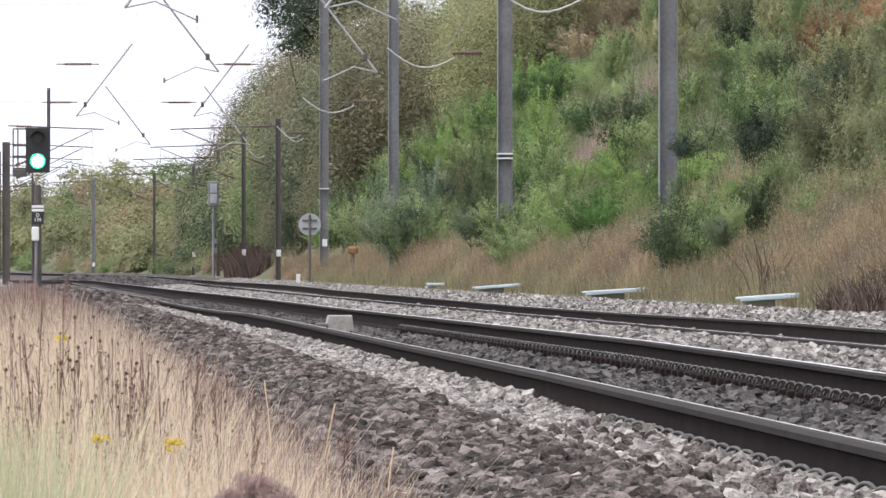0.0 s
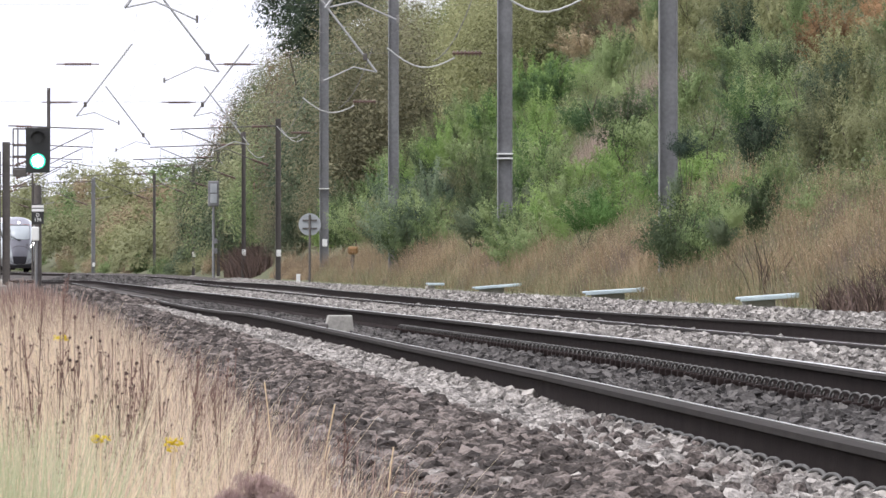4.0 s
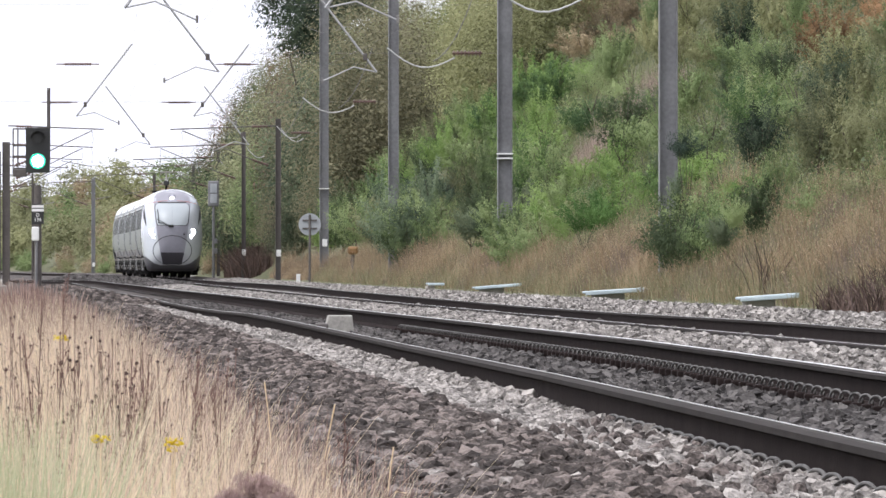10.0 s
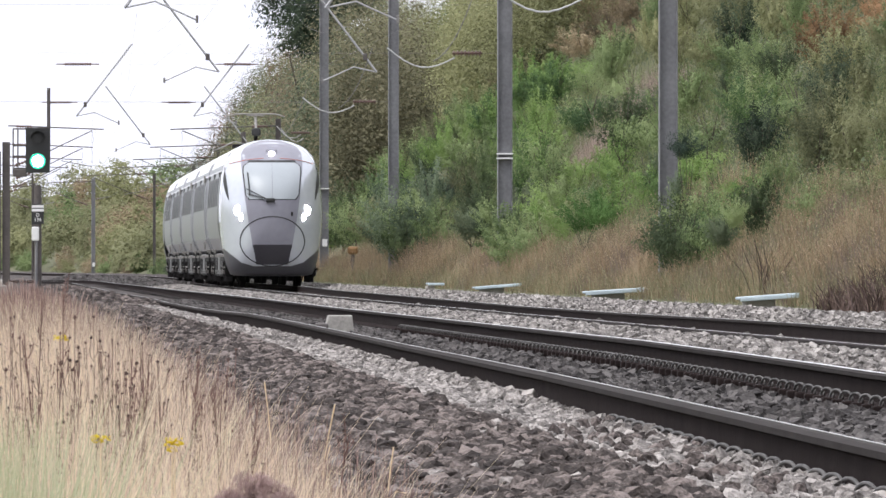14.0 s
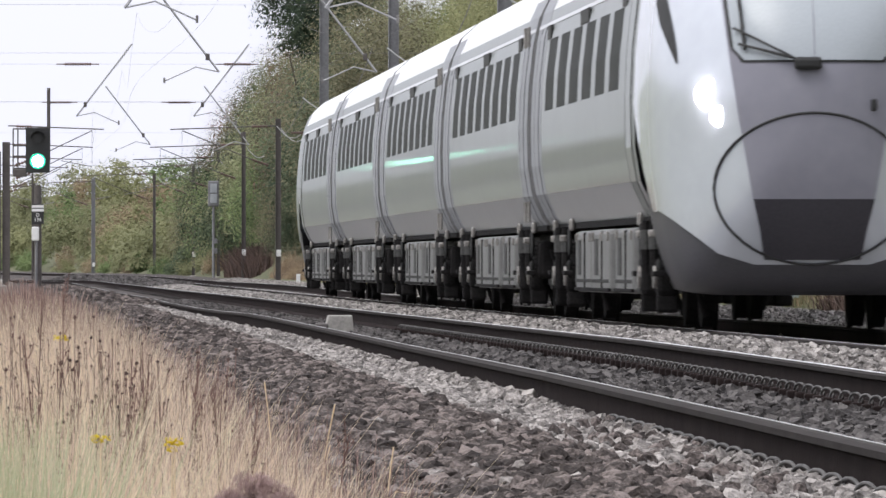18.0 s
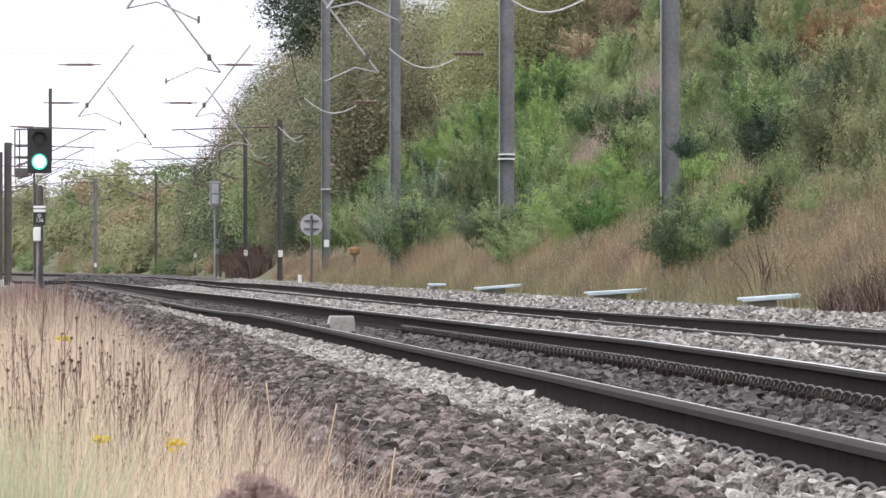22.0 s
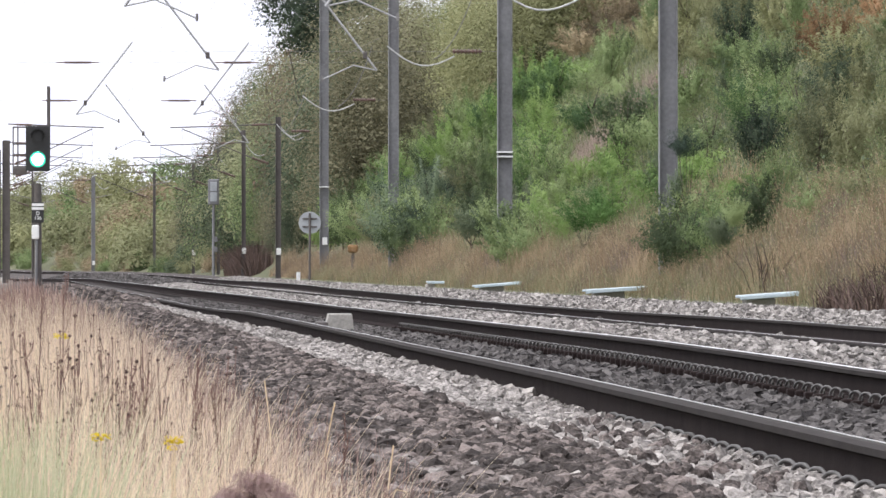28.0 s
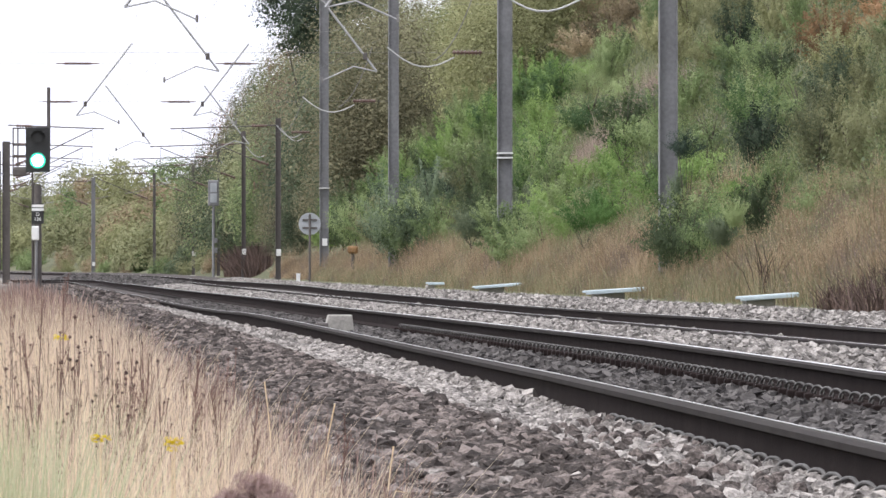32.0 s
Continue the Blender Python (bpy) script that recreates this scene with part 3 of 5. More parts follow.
s3, o3 = 355.5, 7.85
disc = new("round_sign")
disc.matrix_basis = Matrix.Translation(place(s3, o3, float(line_level(s3, 9)) - 0.2)) @ Matrix.Rotation(turn_at(s3), 4, "Z")
bm = bmesh.new()
bmesh.ops.create_cone(bm, cap_ends=True, segments=40, radius1=0.385, radius2=0.385, depth=0.015, matrix=Matrix.Translation((0, 0.04, 2.22)) @ Matrix.Rotation(math.pi / 2, 4, "X"))
part("disc", bm, M_PALE, disc, "pale grey back of a round plate")
part("post", rod((0, 0, 0), (0, 0, 2.55), 0.04, seg=12), M_MAST_DARK, disc)
for z in (2.08, 2.36):
    part("bracket", box(0.5, 0.03, 0.06, 0, 0.01, z, 0.008), M_MAST_DARK, disc)
tagged(disc, "grey round sign seen from behind on a thin post", "sign")

s4 = 334.0
mk = new("marker_post")
mk.matrix_basis = Matrix.Translation(place(s4, 6.95, float(bed_z(s4, 6.95)))) @ Matrix.Rotation(turn_at(s4), 4, "Z")
part("stump", box(0.13, 0.12, 0.36, 0, 0, 0.14, 0.02), M_PLATE, mk)
part("cap", box(0.15, 0.14, 0.03, 0, 0, 0.335, 0.01), M_PLATE, mk)
tagged(mk, "short white marker post in the stones", "marker post")

s5 = 345.0
hyd = new("covered_post")
hyd.matrix_basis = Matrix.Translation(place(s5, 9.05, float(hill_z(s5, 9.05)) - 0.35)) @ Matrix.Rotation(turn_at(s5), 4, "Z")
part("post", rod((0, 0, 0), (0, 0, 1.2), 0.055), M_MAST_DARK, hyd)
part("cover", box(0.36, 0.32, 0.27, 0, 0, 1.32, 0.08), M_ORANGE, hyd, "faded orange cover")
tagged(hyd, "post with a faded orange cover in tall dry grass", "post")

# pale troughs lying on the verge
for s, o, w, tilt, high in ((117.5, 8.35, 0.86, 4, 0.09), (159.5, 8.35, 1.12, 3.5, 0.11), (208.5, 8.3, 1.05, 4.5, 0.08), (240.5, 8.1, 0.42, 0.0, 0.08)):
    tr = new("cable_trough")
    z = float(line_level(s, 9)) + 0.02
    tr.matrix_basis = Matrix.Translation(place(s, o, z)) @ Matrix.Rotation(turn_at(s) + 0.03, 4, "Z") @ Matrix.Rotation(radians(-tilt), 4, "Y")
    part("lid", box(w, 0.7, 0.04, 0, 0, 0.13, 0.012), M_TROUGH, tr, "pale blue-grey lid")
    part("lip", box(w * 0.98, 0.05, high * 0.6, 0, -0.33, 0.11, 0.01), M_TROUGH, tr)
    # box added under the lid, where only its shadow is known
    part("body", box(w * 0.5, 0.5, 0.26, -0.12, 0.1, -0.05, 0.02), M_CONCRETE, tr, "added concrete-coloured box in the lid's shadow")
    tagged(tr, "pale blue-grey trough lid beside the stones", "cable trough", "trough lids")

# ---- planting ----
M_LEAF = {}
for name, a, b, c in (("green", (0.055, 0.075, 0.038), (0.29, 0.35, 0.16), (0.145, 0.195, 0.08)),
                      ("bright", (0.055, 0.095, 0.04), (0.265, 0.36, 0.125), (0.15, 0.23, 0.068)),
                      ("olive", (0.08, 0.09, 0.048), (0.31, 0.32, 0.175), (0.20, 0.205, 0.105)),
                      ("dark", (0.028, 0.042, 0.027), (0.15, 0.18, 0.105), (0.082, 0.106, 0.06)),
                      ("vivid", (0.04, 0.09, 0.025), (0.19, 0.31, 0.10), (0.10, 0.18, 0.055)),
                      ("brown", (0.055, 0.05, 0.034), (0.24, 0.225, 0.135), (0.125, 0.12, 0.07)),
                      ("russet", (0.10, 0.08, 0.05), (0.38, 0.31, 0.19), (0.24, 0.19, 0.115)),
                      ("red", (0.09, 0.065, 0.045), (0.36, 0.22, 0.17), (0.20, 0.13, 0.095)),
                      ("blue", (0.04, 0.06, 0.042), (0.21, 0.26, 0.16), (0.11, 0.145, 0.085)),
                      ("rust", (0.12, 0.075, 0.04), (0.42, 0.27, 0.15), (0.27, 0.165, 0.085)),
                      ("yellow", (0.11, 0.115, 0.055), (0.34, 0.34, 0.17), (0.22, 0.225, 0.11))):
    b = tuple(0.87 * q for q in b)
    a, b, c = (tuple(np.array(q) * (1.27, 1.27, 1.36)) for q in (a, b, c))
    M_LEAF[name] = surf("leaf_" + name, a, b, 0.5, 0.75, 0.0, island=0.10, rand=0.32, fine=2.2, c=c, through_light=0.32, spec=0.15)
M_BARK = surf("bark", (0.05, 0.04, 0.03), (0.12, 0.10, 0.08), 5, 0.9, 0.4)


def leaf_quads(P, N, size):
    """Bent leaf pairs at the points P facing along N."""
    n = len(P)
    N = N / np.linalg.norm(N, axis=1)[:, None]
    U = np.cross(N, rng.normal(size=(n, 3)))
    U /= np.linalg.norm(U, axis=1)[:, None] + 1e-9
    W = np.cross(N, U)
    a, b = (size * 0.5)[:, None], (size * 0.27)[:, None]
    V = np.stack([P - U * a, P + W * b, P + U * a, P - W * b], 1).reshape(-1, 3)
    F = np.arange(n * 4).reshape(-1, 4)
    return V, F


def leaf_tris(P, N, size):
    """Single pointed leaves at the points P facing along N."""
    n = len(P)
    N = N / np.linalg.norm(N, axis=1)[:, None]
    U = np.cross(N, rng.normal(size=(n, 3)))
    U /= np.linalg.norm(U, axis=1)[:, None] + 1e-9
    W = np.cross(N, U)
    a, b = (size * 0.6)[:, None], (size * 0.3)[:, None]
    V = np.stack([P - U * a * 0.7 + W * b, P + U * a, P - U * a * 0.7 - W * b], 1).reshape(-1, 3)
    return V, np.arange(n * 3).reshape(-1, 3)


def crown_mesh(name, n, rx, rz, leaf, clumps, up=0.5, floor=0.02, jitter=0.25):
    """Leaves on many lumpy clumps filling an uneven ellipsoid that stands on z = 0."""
    C = rng.normal(size=(clumps, 3))
    C /= np.linalg.norm(C, axis=1)[:, None]
    C *= (rng.random((clumps, 1)) ** 0.45) * 0.78
    C[:, 2] = np.abs(C[:, 2]) * 1.1 - 0.12
    R = rng.uniform(0.2, 0.5, clumps) * (16 / clumps) ** 0.2
    k = rng.choice(clumps, n, p=R ** 2 / (R ** 2).sum())
    D = rng.normal(size=(n, 3))
    D /= np.linalg.norm(D, axis=1)[:, None]
    D[:, 2] = np.where(D[:, 2] < -0.3, -D[:, 2], D[:, 2])
    deep = rng.random(n) < 0.16
    P = C[k] + D * (R[k] * np.where(deep, rng.uniform(0.5, 0.8, n), rng.uniform(0.84, 1.06, n)))[:, None]
    # stray shoots
    m = (rng.random(n) < 0.07) & ~deep
    P[m] = C[k[m]] + D[m] * (R[k[m]] * rng.uniform(1.0, 1.6, m.sum()))[:, None]
    P = P * np.array([rx, rx, rz])
    P[:, 2] = np.maximum(P[:, 2] + rz * 0.12, floor)
    N = D * 1.5 + rng.normal(0, jitter, (n, 3)) + np.array([0, 0, up])
    V, F = leaf_tris(P, N, leaf * rng.uniform(0.6, 1.4, n) * np.where(deep, 2.0, 1.0))
    return fast_mesh(name, V, F)


def limbs_mesh(h, spread, trunk, n):
    bm = bmesh.new()
    rod((0, 0, -0.3), (0.05, 0.02, h * 0.45), trunk, bm, trunk * 0.7, 7)
    for k in range(n):
        a = 2 * math.pi * k / n + rng.uniform(-0.4, 0.4)
        q = h * rng.uniform(0.2, 0.45)
        r = spread * rng.uniform(0.4, 0.75)
        rod((0.03, 0.01, q), (r * math.cos(a), r * math.sin(a), h * rng.uniform(0.6, 0.9)), trunk * 0.5, bm, trunk * 0.15, 5)
    me = bpy.data.meshes.new("trunk")
    bm.to_mesh(me)
    bm.free()
    me.materials.append(M_BARK)
    return me


def shoot_crown(shoots, each, r, h, leaf, bare=0.2, droop=0.25, tuft=0.13):
    """Leaves along many arching shoots that fan out from the root; true size, standing on z = 0."""
    a = rng.uniform(0, 2 * math.pi, shoots)
    spread = r * rng.random(shoots) ** 0.6
    top = h * (0.55 + 0.5 * rng.random(shoots)) * (1 - 0.45 * (spread / r) ** 2)
    tip = np.stack([spread * np.cos(a), spread * np.sin(a), top], -1)
    root = np.stack([0.2 * spread * np.cos(a), 0.2 * spread * np.sin(a), np.zeros(shoots)], -1)
    k = np.repeat(np.arange(shoots), each)
    n = len(k)
    u = bare + (1 - bare) * rng.random(n) ** 0.8
    P = root[k] + (tip - root)[k] * u[:, None]
    P[:, 2] += droop * h * u * (1 - u)
    P[:, :2] += (tip - root)[k][:, :2] * (0.25 * u * u - 0.25 * u)[:, None]
    D = rng.normal(size=(n, 3))
    D /= np.linalg.norm(D, axis=1)[:, None]
    P += D * (tuft * r * (1.25 - 0.75 * u) * rng.random(n) ** 0.5)[:, None]
    P[:, 2] = np.maximum(P[:, 2], 0.02)
    out = P / np.array([r, r, h]) - np.array([0, 0, 0.45])
    out /= np.linalg.norm(out, axis=1)[:, None] + 1e-6
    N = D * 0.7 + out * 1.0 + rng.normal(0, 0.28, (n, 3)) + np.array([0, 0, 0.45])
    V, F = leaf_tris(P, N, leaf * rng.uniform(0.55, 1.5, n) * (1.15 - 0.35 * u))
    return fast_mesh("crown", V, F)


# shrubs: upright, rounded, low and spreading, thin and tall
SHRUBS = [shoot_crown(n, e, r, h, leaf, bare, droop, tuft) for n, e, r, h, leaf, bare, droop, tuft in
          ((46, 120, 0.62, 1.30, 0.036, 0.2, 0.25, 0.16), (54, 110, 0.80, 1.15, 0.036, 0.15, 0.4, 0.15), (60, 100, 0.95, 0.85, 0.034, 0.1, 0.5, 0.13),
           (34, 150, 0.46, 1.55, 0.034, 0.25, 0.15, 0.2), (50, 115, 0.72, 1.25, 0.04, 0.2, 0.35, 0.14), (64, 95, 0.85, 1.4, 0.032, 0.2, 0.3, 0.12))]
BRANCHES = [limbs_mesh(1.35, 0.9, 0.05, 5), limbs_mesh(1.6, 0.8, 0.06, 6)]
TWIGS = [limbs_mesh(0.95, 0.45, 0.022, 7), limbs_mesh(1.05, 0.35, 0.026, 6)]
FAR_CROWNS = [crown_mesh("crown", n, rx, rz, leaf, cl) for n, rx, rz, leaf, cl in
              ((4500, 2.3, 2.6, 0.12, 24), (4500, 2.0, 3.2, 0.12, 26), (4800, 2.8, 2.6, 0.125, 30))]
TALL = [crown_mesh("crown", 32000, 2.1, 5.2, 0.05, 90, 0.7), crown_mesh("crown", 32000, 2.4, 4.6, 0.05, 96, 0.7)]
coloured = {}


def bush(s, o, crown, tint, scale, name="bush", label="", sink=0.15, stretch=1.0):
    me = crown
    key = (me.name, tint)
    if key not in coloured:
        coloured[key] = me.copy()
        coloured[key].materials.clear()
        coloured[key].materials.append(M_LEAF[tint])
    ob = new(name)
    ob.matrix_basis = Matrix.Translation(place(s, o, float(hill_z(s, o)) - sink)) @ Matrix.Rotation(rng.uniform(0, 6.28), 4, "Z")
    stems = TWIGS if crown in SHRUBS else BRANCHES
    part("trunk", stems[int(rng.integers(0, 2))], M_BARK, ob).scale = (scale, scale, scale * stretch)
    part("crown", coloured[key], M_LEAF[tint], ob).scale = (scale, scale, scale * stretch)
    return tagged(ob, label or {"green": "leafy mid-green bush on the cutting slope", "bright": "fresh bright-green bush on the cutting slope",
                                "olive": "olive-green autumn bush on the cutting slope", "dark": "dense dark-green bush at the slope's foot",
                                "russet": "russet-brown autumn bush on the cutting slope", "yellow": "yellowing autumn bush on the cutting slope", "red": "red-leaved autumn bush on the cutting slope",
                                "vivid": "fresh vivid-green small tree at the slope's foot", "blue": "blue-green leafy bush near the slope's foot", "rust": "rust-orange autumn bush on the cutting slope"}[tint],
                  "bush" if name == "bush" else "tree", "bushes on the cutting")


# patches of one kind of growth on the slope: distance, offset, reach along and up, kind
PATCHES = ((335, 19.2, 70, 1.8, "russet"), (400, 20.5, 45, 1.5, "yellow"), (470, 19.5, 50, 2.5, "olive"), (455, 15.8, 45, 1.6, "olive"), (415, 14.0, 30, 1.3, "green"),
           (345, 15.3, 30, 1.5, "bright"), (312, 13.9, 26, 0.9, "bright"), (345, 11.2, 40, 0.9, "blue"), (280, 16.0, 26, 0.8, "yellow"), (285, 17.6, 26, 0.9, "olive"),
           (252, 14.3, 20, 0.6, "dark"), (232, 15.2, 14, 0.7, "yellow"), (212, 14.2, 12, 0.8, "green"), (225, 16.2, 16, 0.9, "olive"),
           (186, 14.9, 9, 0.9, "rust"), (180, 13.6, 9, 0.5, "yellow"), (168, 12.9, 10, 0.55, "dark"), (205, 15.8, 8, 0.5, "dark"), (176, 12.1, 12, 0.6, "dark"),
           (200, 12.4, 12, 0.6, "green"), (150, 12.2, 14, 0.7, "olive"), (142, 11.4, 12, 0.7, "olive"), (160, 13.4, 10, 0.6, "green"), (190, 11.2, 10, 0.6, "bright"),
           (270, 12.2, 20, 0.8, "green"), (232, 12.0, 14, 0.6, "bright"), (300, 11.4, 20, 0.7, "green"), (128, 11.6, 14, 0.8, "yellow"), (112, 12.0, 12, 1.2, "olive"))


def tint_at(s, o):
    """The leaf colour at a place: that of the strongest patch, or a mix."""
    best, name = 0.38, None
    for ps, po, rs, ro, kind in PATCHES:
        w = math.exp(-((s - ps) / rs) ** 2 - ((o - po) / ro) ** 2) * rng.uniform(0.65, 1.2)
        if w > best:
            best, name = w, kind
    if name:
        return name
    r = rng.random()
    if o > 16.5:
        w = (("olive", 0.36), ("russet", 0.22), ("green", 0.26), ("yellow", 0.16)) if s > 250 else (("green", 0.46), ("olive", 0.26), ("bright", 0.16), ("yellow", 0.12))
    elif s > 560:
        w = (("olive", 0.46), ("green", 0.18), ("russet", 0.14), ("yellow", 0.22))
    else:
        w = (("green", 0.5), ("bright", 0.26), ("olive", 0.14), ("dark", 0.10))
    for name, p in w:
        r -= p
        if r <= 0:
            return name
    return w[0][0]


def pale_gap(s, o):
    """The grassy streak that climbs the slope between the bushes."""
    return abs(s - 256) < 11 and 12.2 < o < 14.9


# the slope's cover: small shrubs close by, wider ones farther off
s = 94.0
while s < 440:
    k = 0.72 + s / 420
    foot = 10.9 if s < 180 else 10.5
    o = foot + rng.uniform(0, 0.5)
    high_end = 16.5 if s < 150 else 18.5 if s < 240 else 21.5 if s < 390 else 17.5
    while o < high_end:
        ss = s + rng.uniform(-0.45, 0.45) * (4 + s * 0.04)
        if rng.random() < 0.93 and not pale_gap(ss, o):
            tall = rng.uniform(0.75, 1.35)
            bush(ss, o, SHRUBS[int(rng.integers(0, 6))], tint_at(ss, o), k * rng.uniform(0.75, 1.25), stretch=tall)
        o += (0.56 + 0.0016 * s) * rng.uniform(0.8, 1.25)
    s += 3.6 + s * 0.032
# woods far off, where the line has bent away
FAR_TINTS = ("olive", "green", "russet", "yellow", "dark")
wood_v, wood_f, wood_m, count = [], [], [], 0
s = 600.0
while s < 1180:
    for o in np.concatenate([[9.1, 9.7], np.arange(10.5, 21, 3.4)]):
        if rng.random() < 0.9:
            oo, ss = o + rng.uniform(-0.9, 0.9), s + rng.uniform(-8, 8)
            k, a = rng.uniform(1.0, 1.5) * (0.45 if o < 10 else 1.0), rng.uniform(0, 6.28)
            tint = tint_at(ss, oo)
            me = FAR_CROWNS[int(rng.integers(0, 3))]
            co = np.empty(len(me.vertices) * 3, dtype=np.float32)
            me.vertices.foreach_get("co", co)
            co = co.reshape(-1, 3) * k
            co = co @ np.array([[math.cos(a), math.sin(a), 0], [-math.sin(a), math.cos(a), 0], [0, 0, 1]]) + np.array(place(ss, oo, float(hill_z(ss, oo)) - 0.15))
            wood_v.append(co)
            wood_f.append(np.arange(len(co)).reshape(-1, 3) + count)
            wood_m.append(np.full(len(co) // 3, FAR_TINTS.index(tint if tint in FAR_TINTS else "olive"), dtype=np.int32))
            count += len(co)
    s += 25.0
me = fast_mesh("far_woods", np.concatenate(wood_v), np.concatenate(wood_f))
for name in FAR_TINTS:
    me.materials.append(M_LEAF[name])
me.polygons.foreach_set("material_index", np.concatenate(wood_m))
tagged(part("far_woods", me, M_LEAF["olive"], None), "distant olive and yellowing autumn woods beyond the bend", "woods", kind="stuff")

# bushes at the foot of the slope
for s, o, c, t, k, high_ in ((156.5, 9.2, 1, "green", 1.1, 1.6), (154, 9.35, 2, "green", 1.0, 1.6), (157, 9.6, 4, "green", 1.2, 1.4), (226, 9.25, 4, "green", 1.35, 1.4), (224, 9.5, 1, "green", 1.3, 1.1), (306, 9.25, 5, "blue", 1.9, 1.5), (303, 9.55, 1, "green", 1.7, 1.3), (305, 9.8, 4, "green", 1.8, 1.3),
                             (151, 9.75, 1, "green", 1.0, 1.25), (148, 10.2, 4, "green", 0.95, 1.3), (155, 10.0, 5, "bright", 1.0, 1.1), (221, 9.85, 1, "green", 1.25, 1.1), (217, 10.3, 5, "bright", 1.1, 1.0),
                             (303, 9.9, 4, "blue", 1.7, 1.2), (296, 10.3, 1, "green", 1.5, 1.1), (330, 9.9, 5, "blue", 1.5, 1.25), (336, 10.4, 4, "blue", 1.6, 1.1), (322, 10.5, 1, "green", 1.6, 1.0),
                             (258, 10.4, 4, "green", 1.3, 1.1), (246, 10.2, 0, "green", 1.2, 1.0), (236, 10.4, 3, "bright", 1.2, 0.9), (180, 10.4, 0, "green", 1.0, 1.0), (172, 10.3, 4, "green", 0.9, 1.0),
                             (166, 10.5, 1, "dark", 0.9, 0.9), (346, 10.6, 1, "green", 1.9, 1.1), (366, 10.5, 4, "olive", 1.9, 1.0), (384, 10.3, 5, "green", 1.8, 1.1), (405, 10.4, 1, "green", 2.0, 1.1),
                             (425, 10.3, 0, "bright", 1.9, 1.1), (140, 10.6, 1, "green", 0.8, 0.9), (132, 10.9, 2, "olive", 0.8, 1.0), (124, 11.1, 4, "olive", 0.75, 0.9)):
    ob = bush(s, o, SHRUBS[c], t, k, stretch=high_)
    if o < 9.5:
        for ch in ob.children:
            if ch.name.startswith("crown"):
                ch.location.z = 0.3
                ch.scale.z *= 0.85
# shrubs on bare stems, their leaves clear of the grass
for s, o, c, t, k, lift, high_ in ((266, 10.0, 4, "dark", 1.15, 0.5, 0.95), (262, 10.2, 1, "dark", 0.9, 0.45, 1.0), (229, 9.95, 1, "dark", 0.62, 0.4, 0.9), (200, 9.85, 5, "vivid", 1.0, 0.55, 1.0),
                                   (198, 10.0, 0, "vivid", 0.8, 0.7, 0.8), (147, 9.5, 4, "dark", 0.62, 0.5, 1.0), (145, 9.6, 0, "green", 0.6, 0.75, 0.9), (158.6, 9.55, 1, "blue", 0.6, 2.1, 1.0), (158.8, 9.42, 3, "blue", 0.5, 1.4, 1.1)):
    ob = bush(s, o, SHRUBS[c], t, k, label="leafy shrub standing on bare stems in dry grass", stretch=high_)
    for ch in ob.children:
        if ch.name.startswith("crown"):
            ch.location.z = lift
        elif lift > 0.9:
            ch.scale.z = lift * 1.3
bush(655, 8.9, FAR_CROWNS[0], "dark", 0.7, label="dark rounded bush beside the line")
# tall trees close to the line where it bends away
s = 440.0
while s < 665:
    for o, k, t in ((10.9, float(np.interp(s, (440, 510, 560, 665), (0.75, 0.95, 1.4, 1.5))), ("dark", "green", "brown")), (12.3, 1.75, ("dark", "olive", "brown")), (14.0, 1.85, ("olive", "brown", "olive"))):
        bush(s + rng.uniform(-6, 6), o + rng.uniform(-0.5, 0.5), TALL[int(rng.integers(0, 2))], "red" if (s > 535 and 12 < o < 13 and rng.random() < 0.5) else t[int(rng.integers(0, 3))], k * rng.uniform(0.88, 1.1), "tree",
             "tall leafy tree turning brown beside the line")
    s += 14.0
s = 380.0
while s < 650:
    for o, k in ((17.0, 1.3), (20.5, 1.4)):
        t = ("yellow", "olive", "yellow", "green")[int(rng.integers(0, 4))]
        bush(s + rng.uniform(-8, 8), o + rng.uniform(-0.8, 0.8), TALL[int(rng.integers(0, 2))], t, k * rng.uniform(0.85, 1.1), "tree",
             "tall autumn-tinted tree high on the cutting")
    s += 26.0
high = crown_mesh("crown", 20000, 2.3, 3.8, 0.085, 46, 0.5, -2.0)
high.transform(Matrix.Translation((0, 0, 7.2)))
high_trunk = limbs_mesh(9.0, 1.6, 0.12, 7)
for s, o, t, k in ((494, 11.2, "dark", 1.2), (505, 12.9, "green", 1.25), (482, 12.9, "dark", 1.25)):
    ob = bush(s, o, high, t, k, "tree", "large dark-green tree standing over the cutting")
    for ch in ob.children:
        if ch.name.startswith("trunk"):
            ch.data = high_trunk


# low growth over the slope
def scatter_leaves(name, n, s0, s1, o0, o1, size, material, high, label):
    s, o = s0 + (s1 - s0) * rng.random(n) ** 1.3, rng.uniform(o0, o1, n)
    P = place_many(s, o, hill_z(s, o) + rng.random(n) ** 2 * high)
    V, F = leaf_quads(P, rng.normal(size=(n, 3)) + np.array([-0.4, -0.4, 0.5]), size * rng.uniform(0.6, 1.5, n))
    ob = part(name, fast_mesh(name, V, F), material, None)
    return tagged(ob, label, "undergrowth", kind="stuff")


scatter_leaves("undergrowth", 30000, 90, 480, 10.6, 22, 0.075, M_LEAF["dark"], 0.5, "low dark-green undergrowth covering the slope")
scatter_leaves("low_growth", 90000, 100, 270, 11.2, 18.5, 0.042, M_LEAF["green"], 0.5, "low green growth between the bushes")
scatter_leaves("nettles", 22000, 86, 300, 10.1, 11.6, 0.034, M_LEAF["green"], 0.6, "low green growth behind the dry grass")
scatter_leaves("brambles", 24000, 90, 480, 10.4, 17, 0.055, M_LEAF["olive"], 0.7, "low green brambles on the slope")


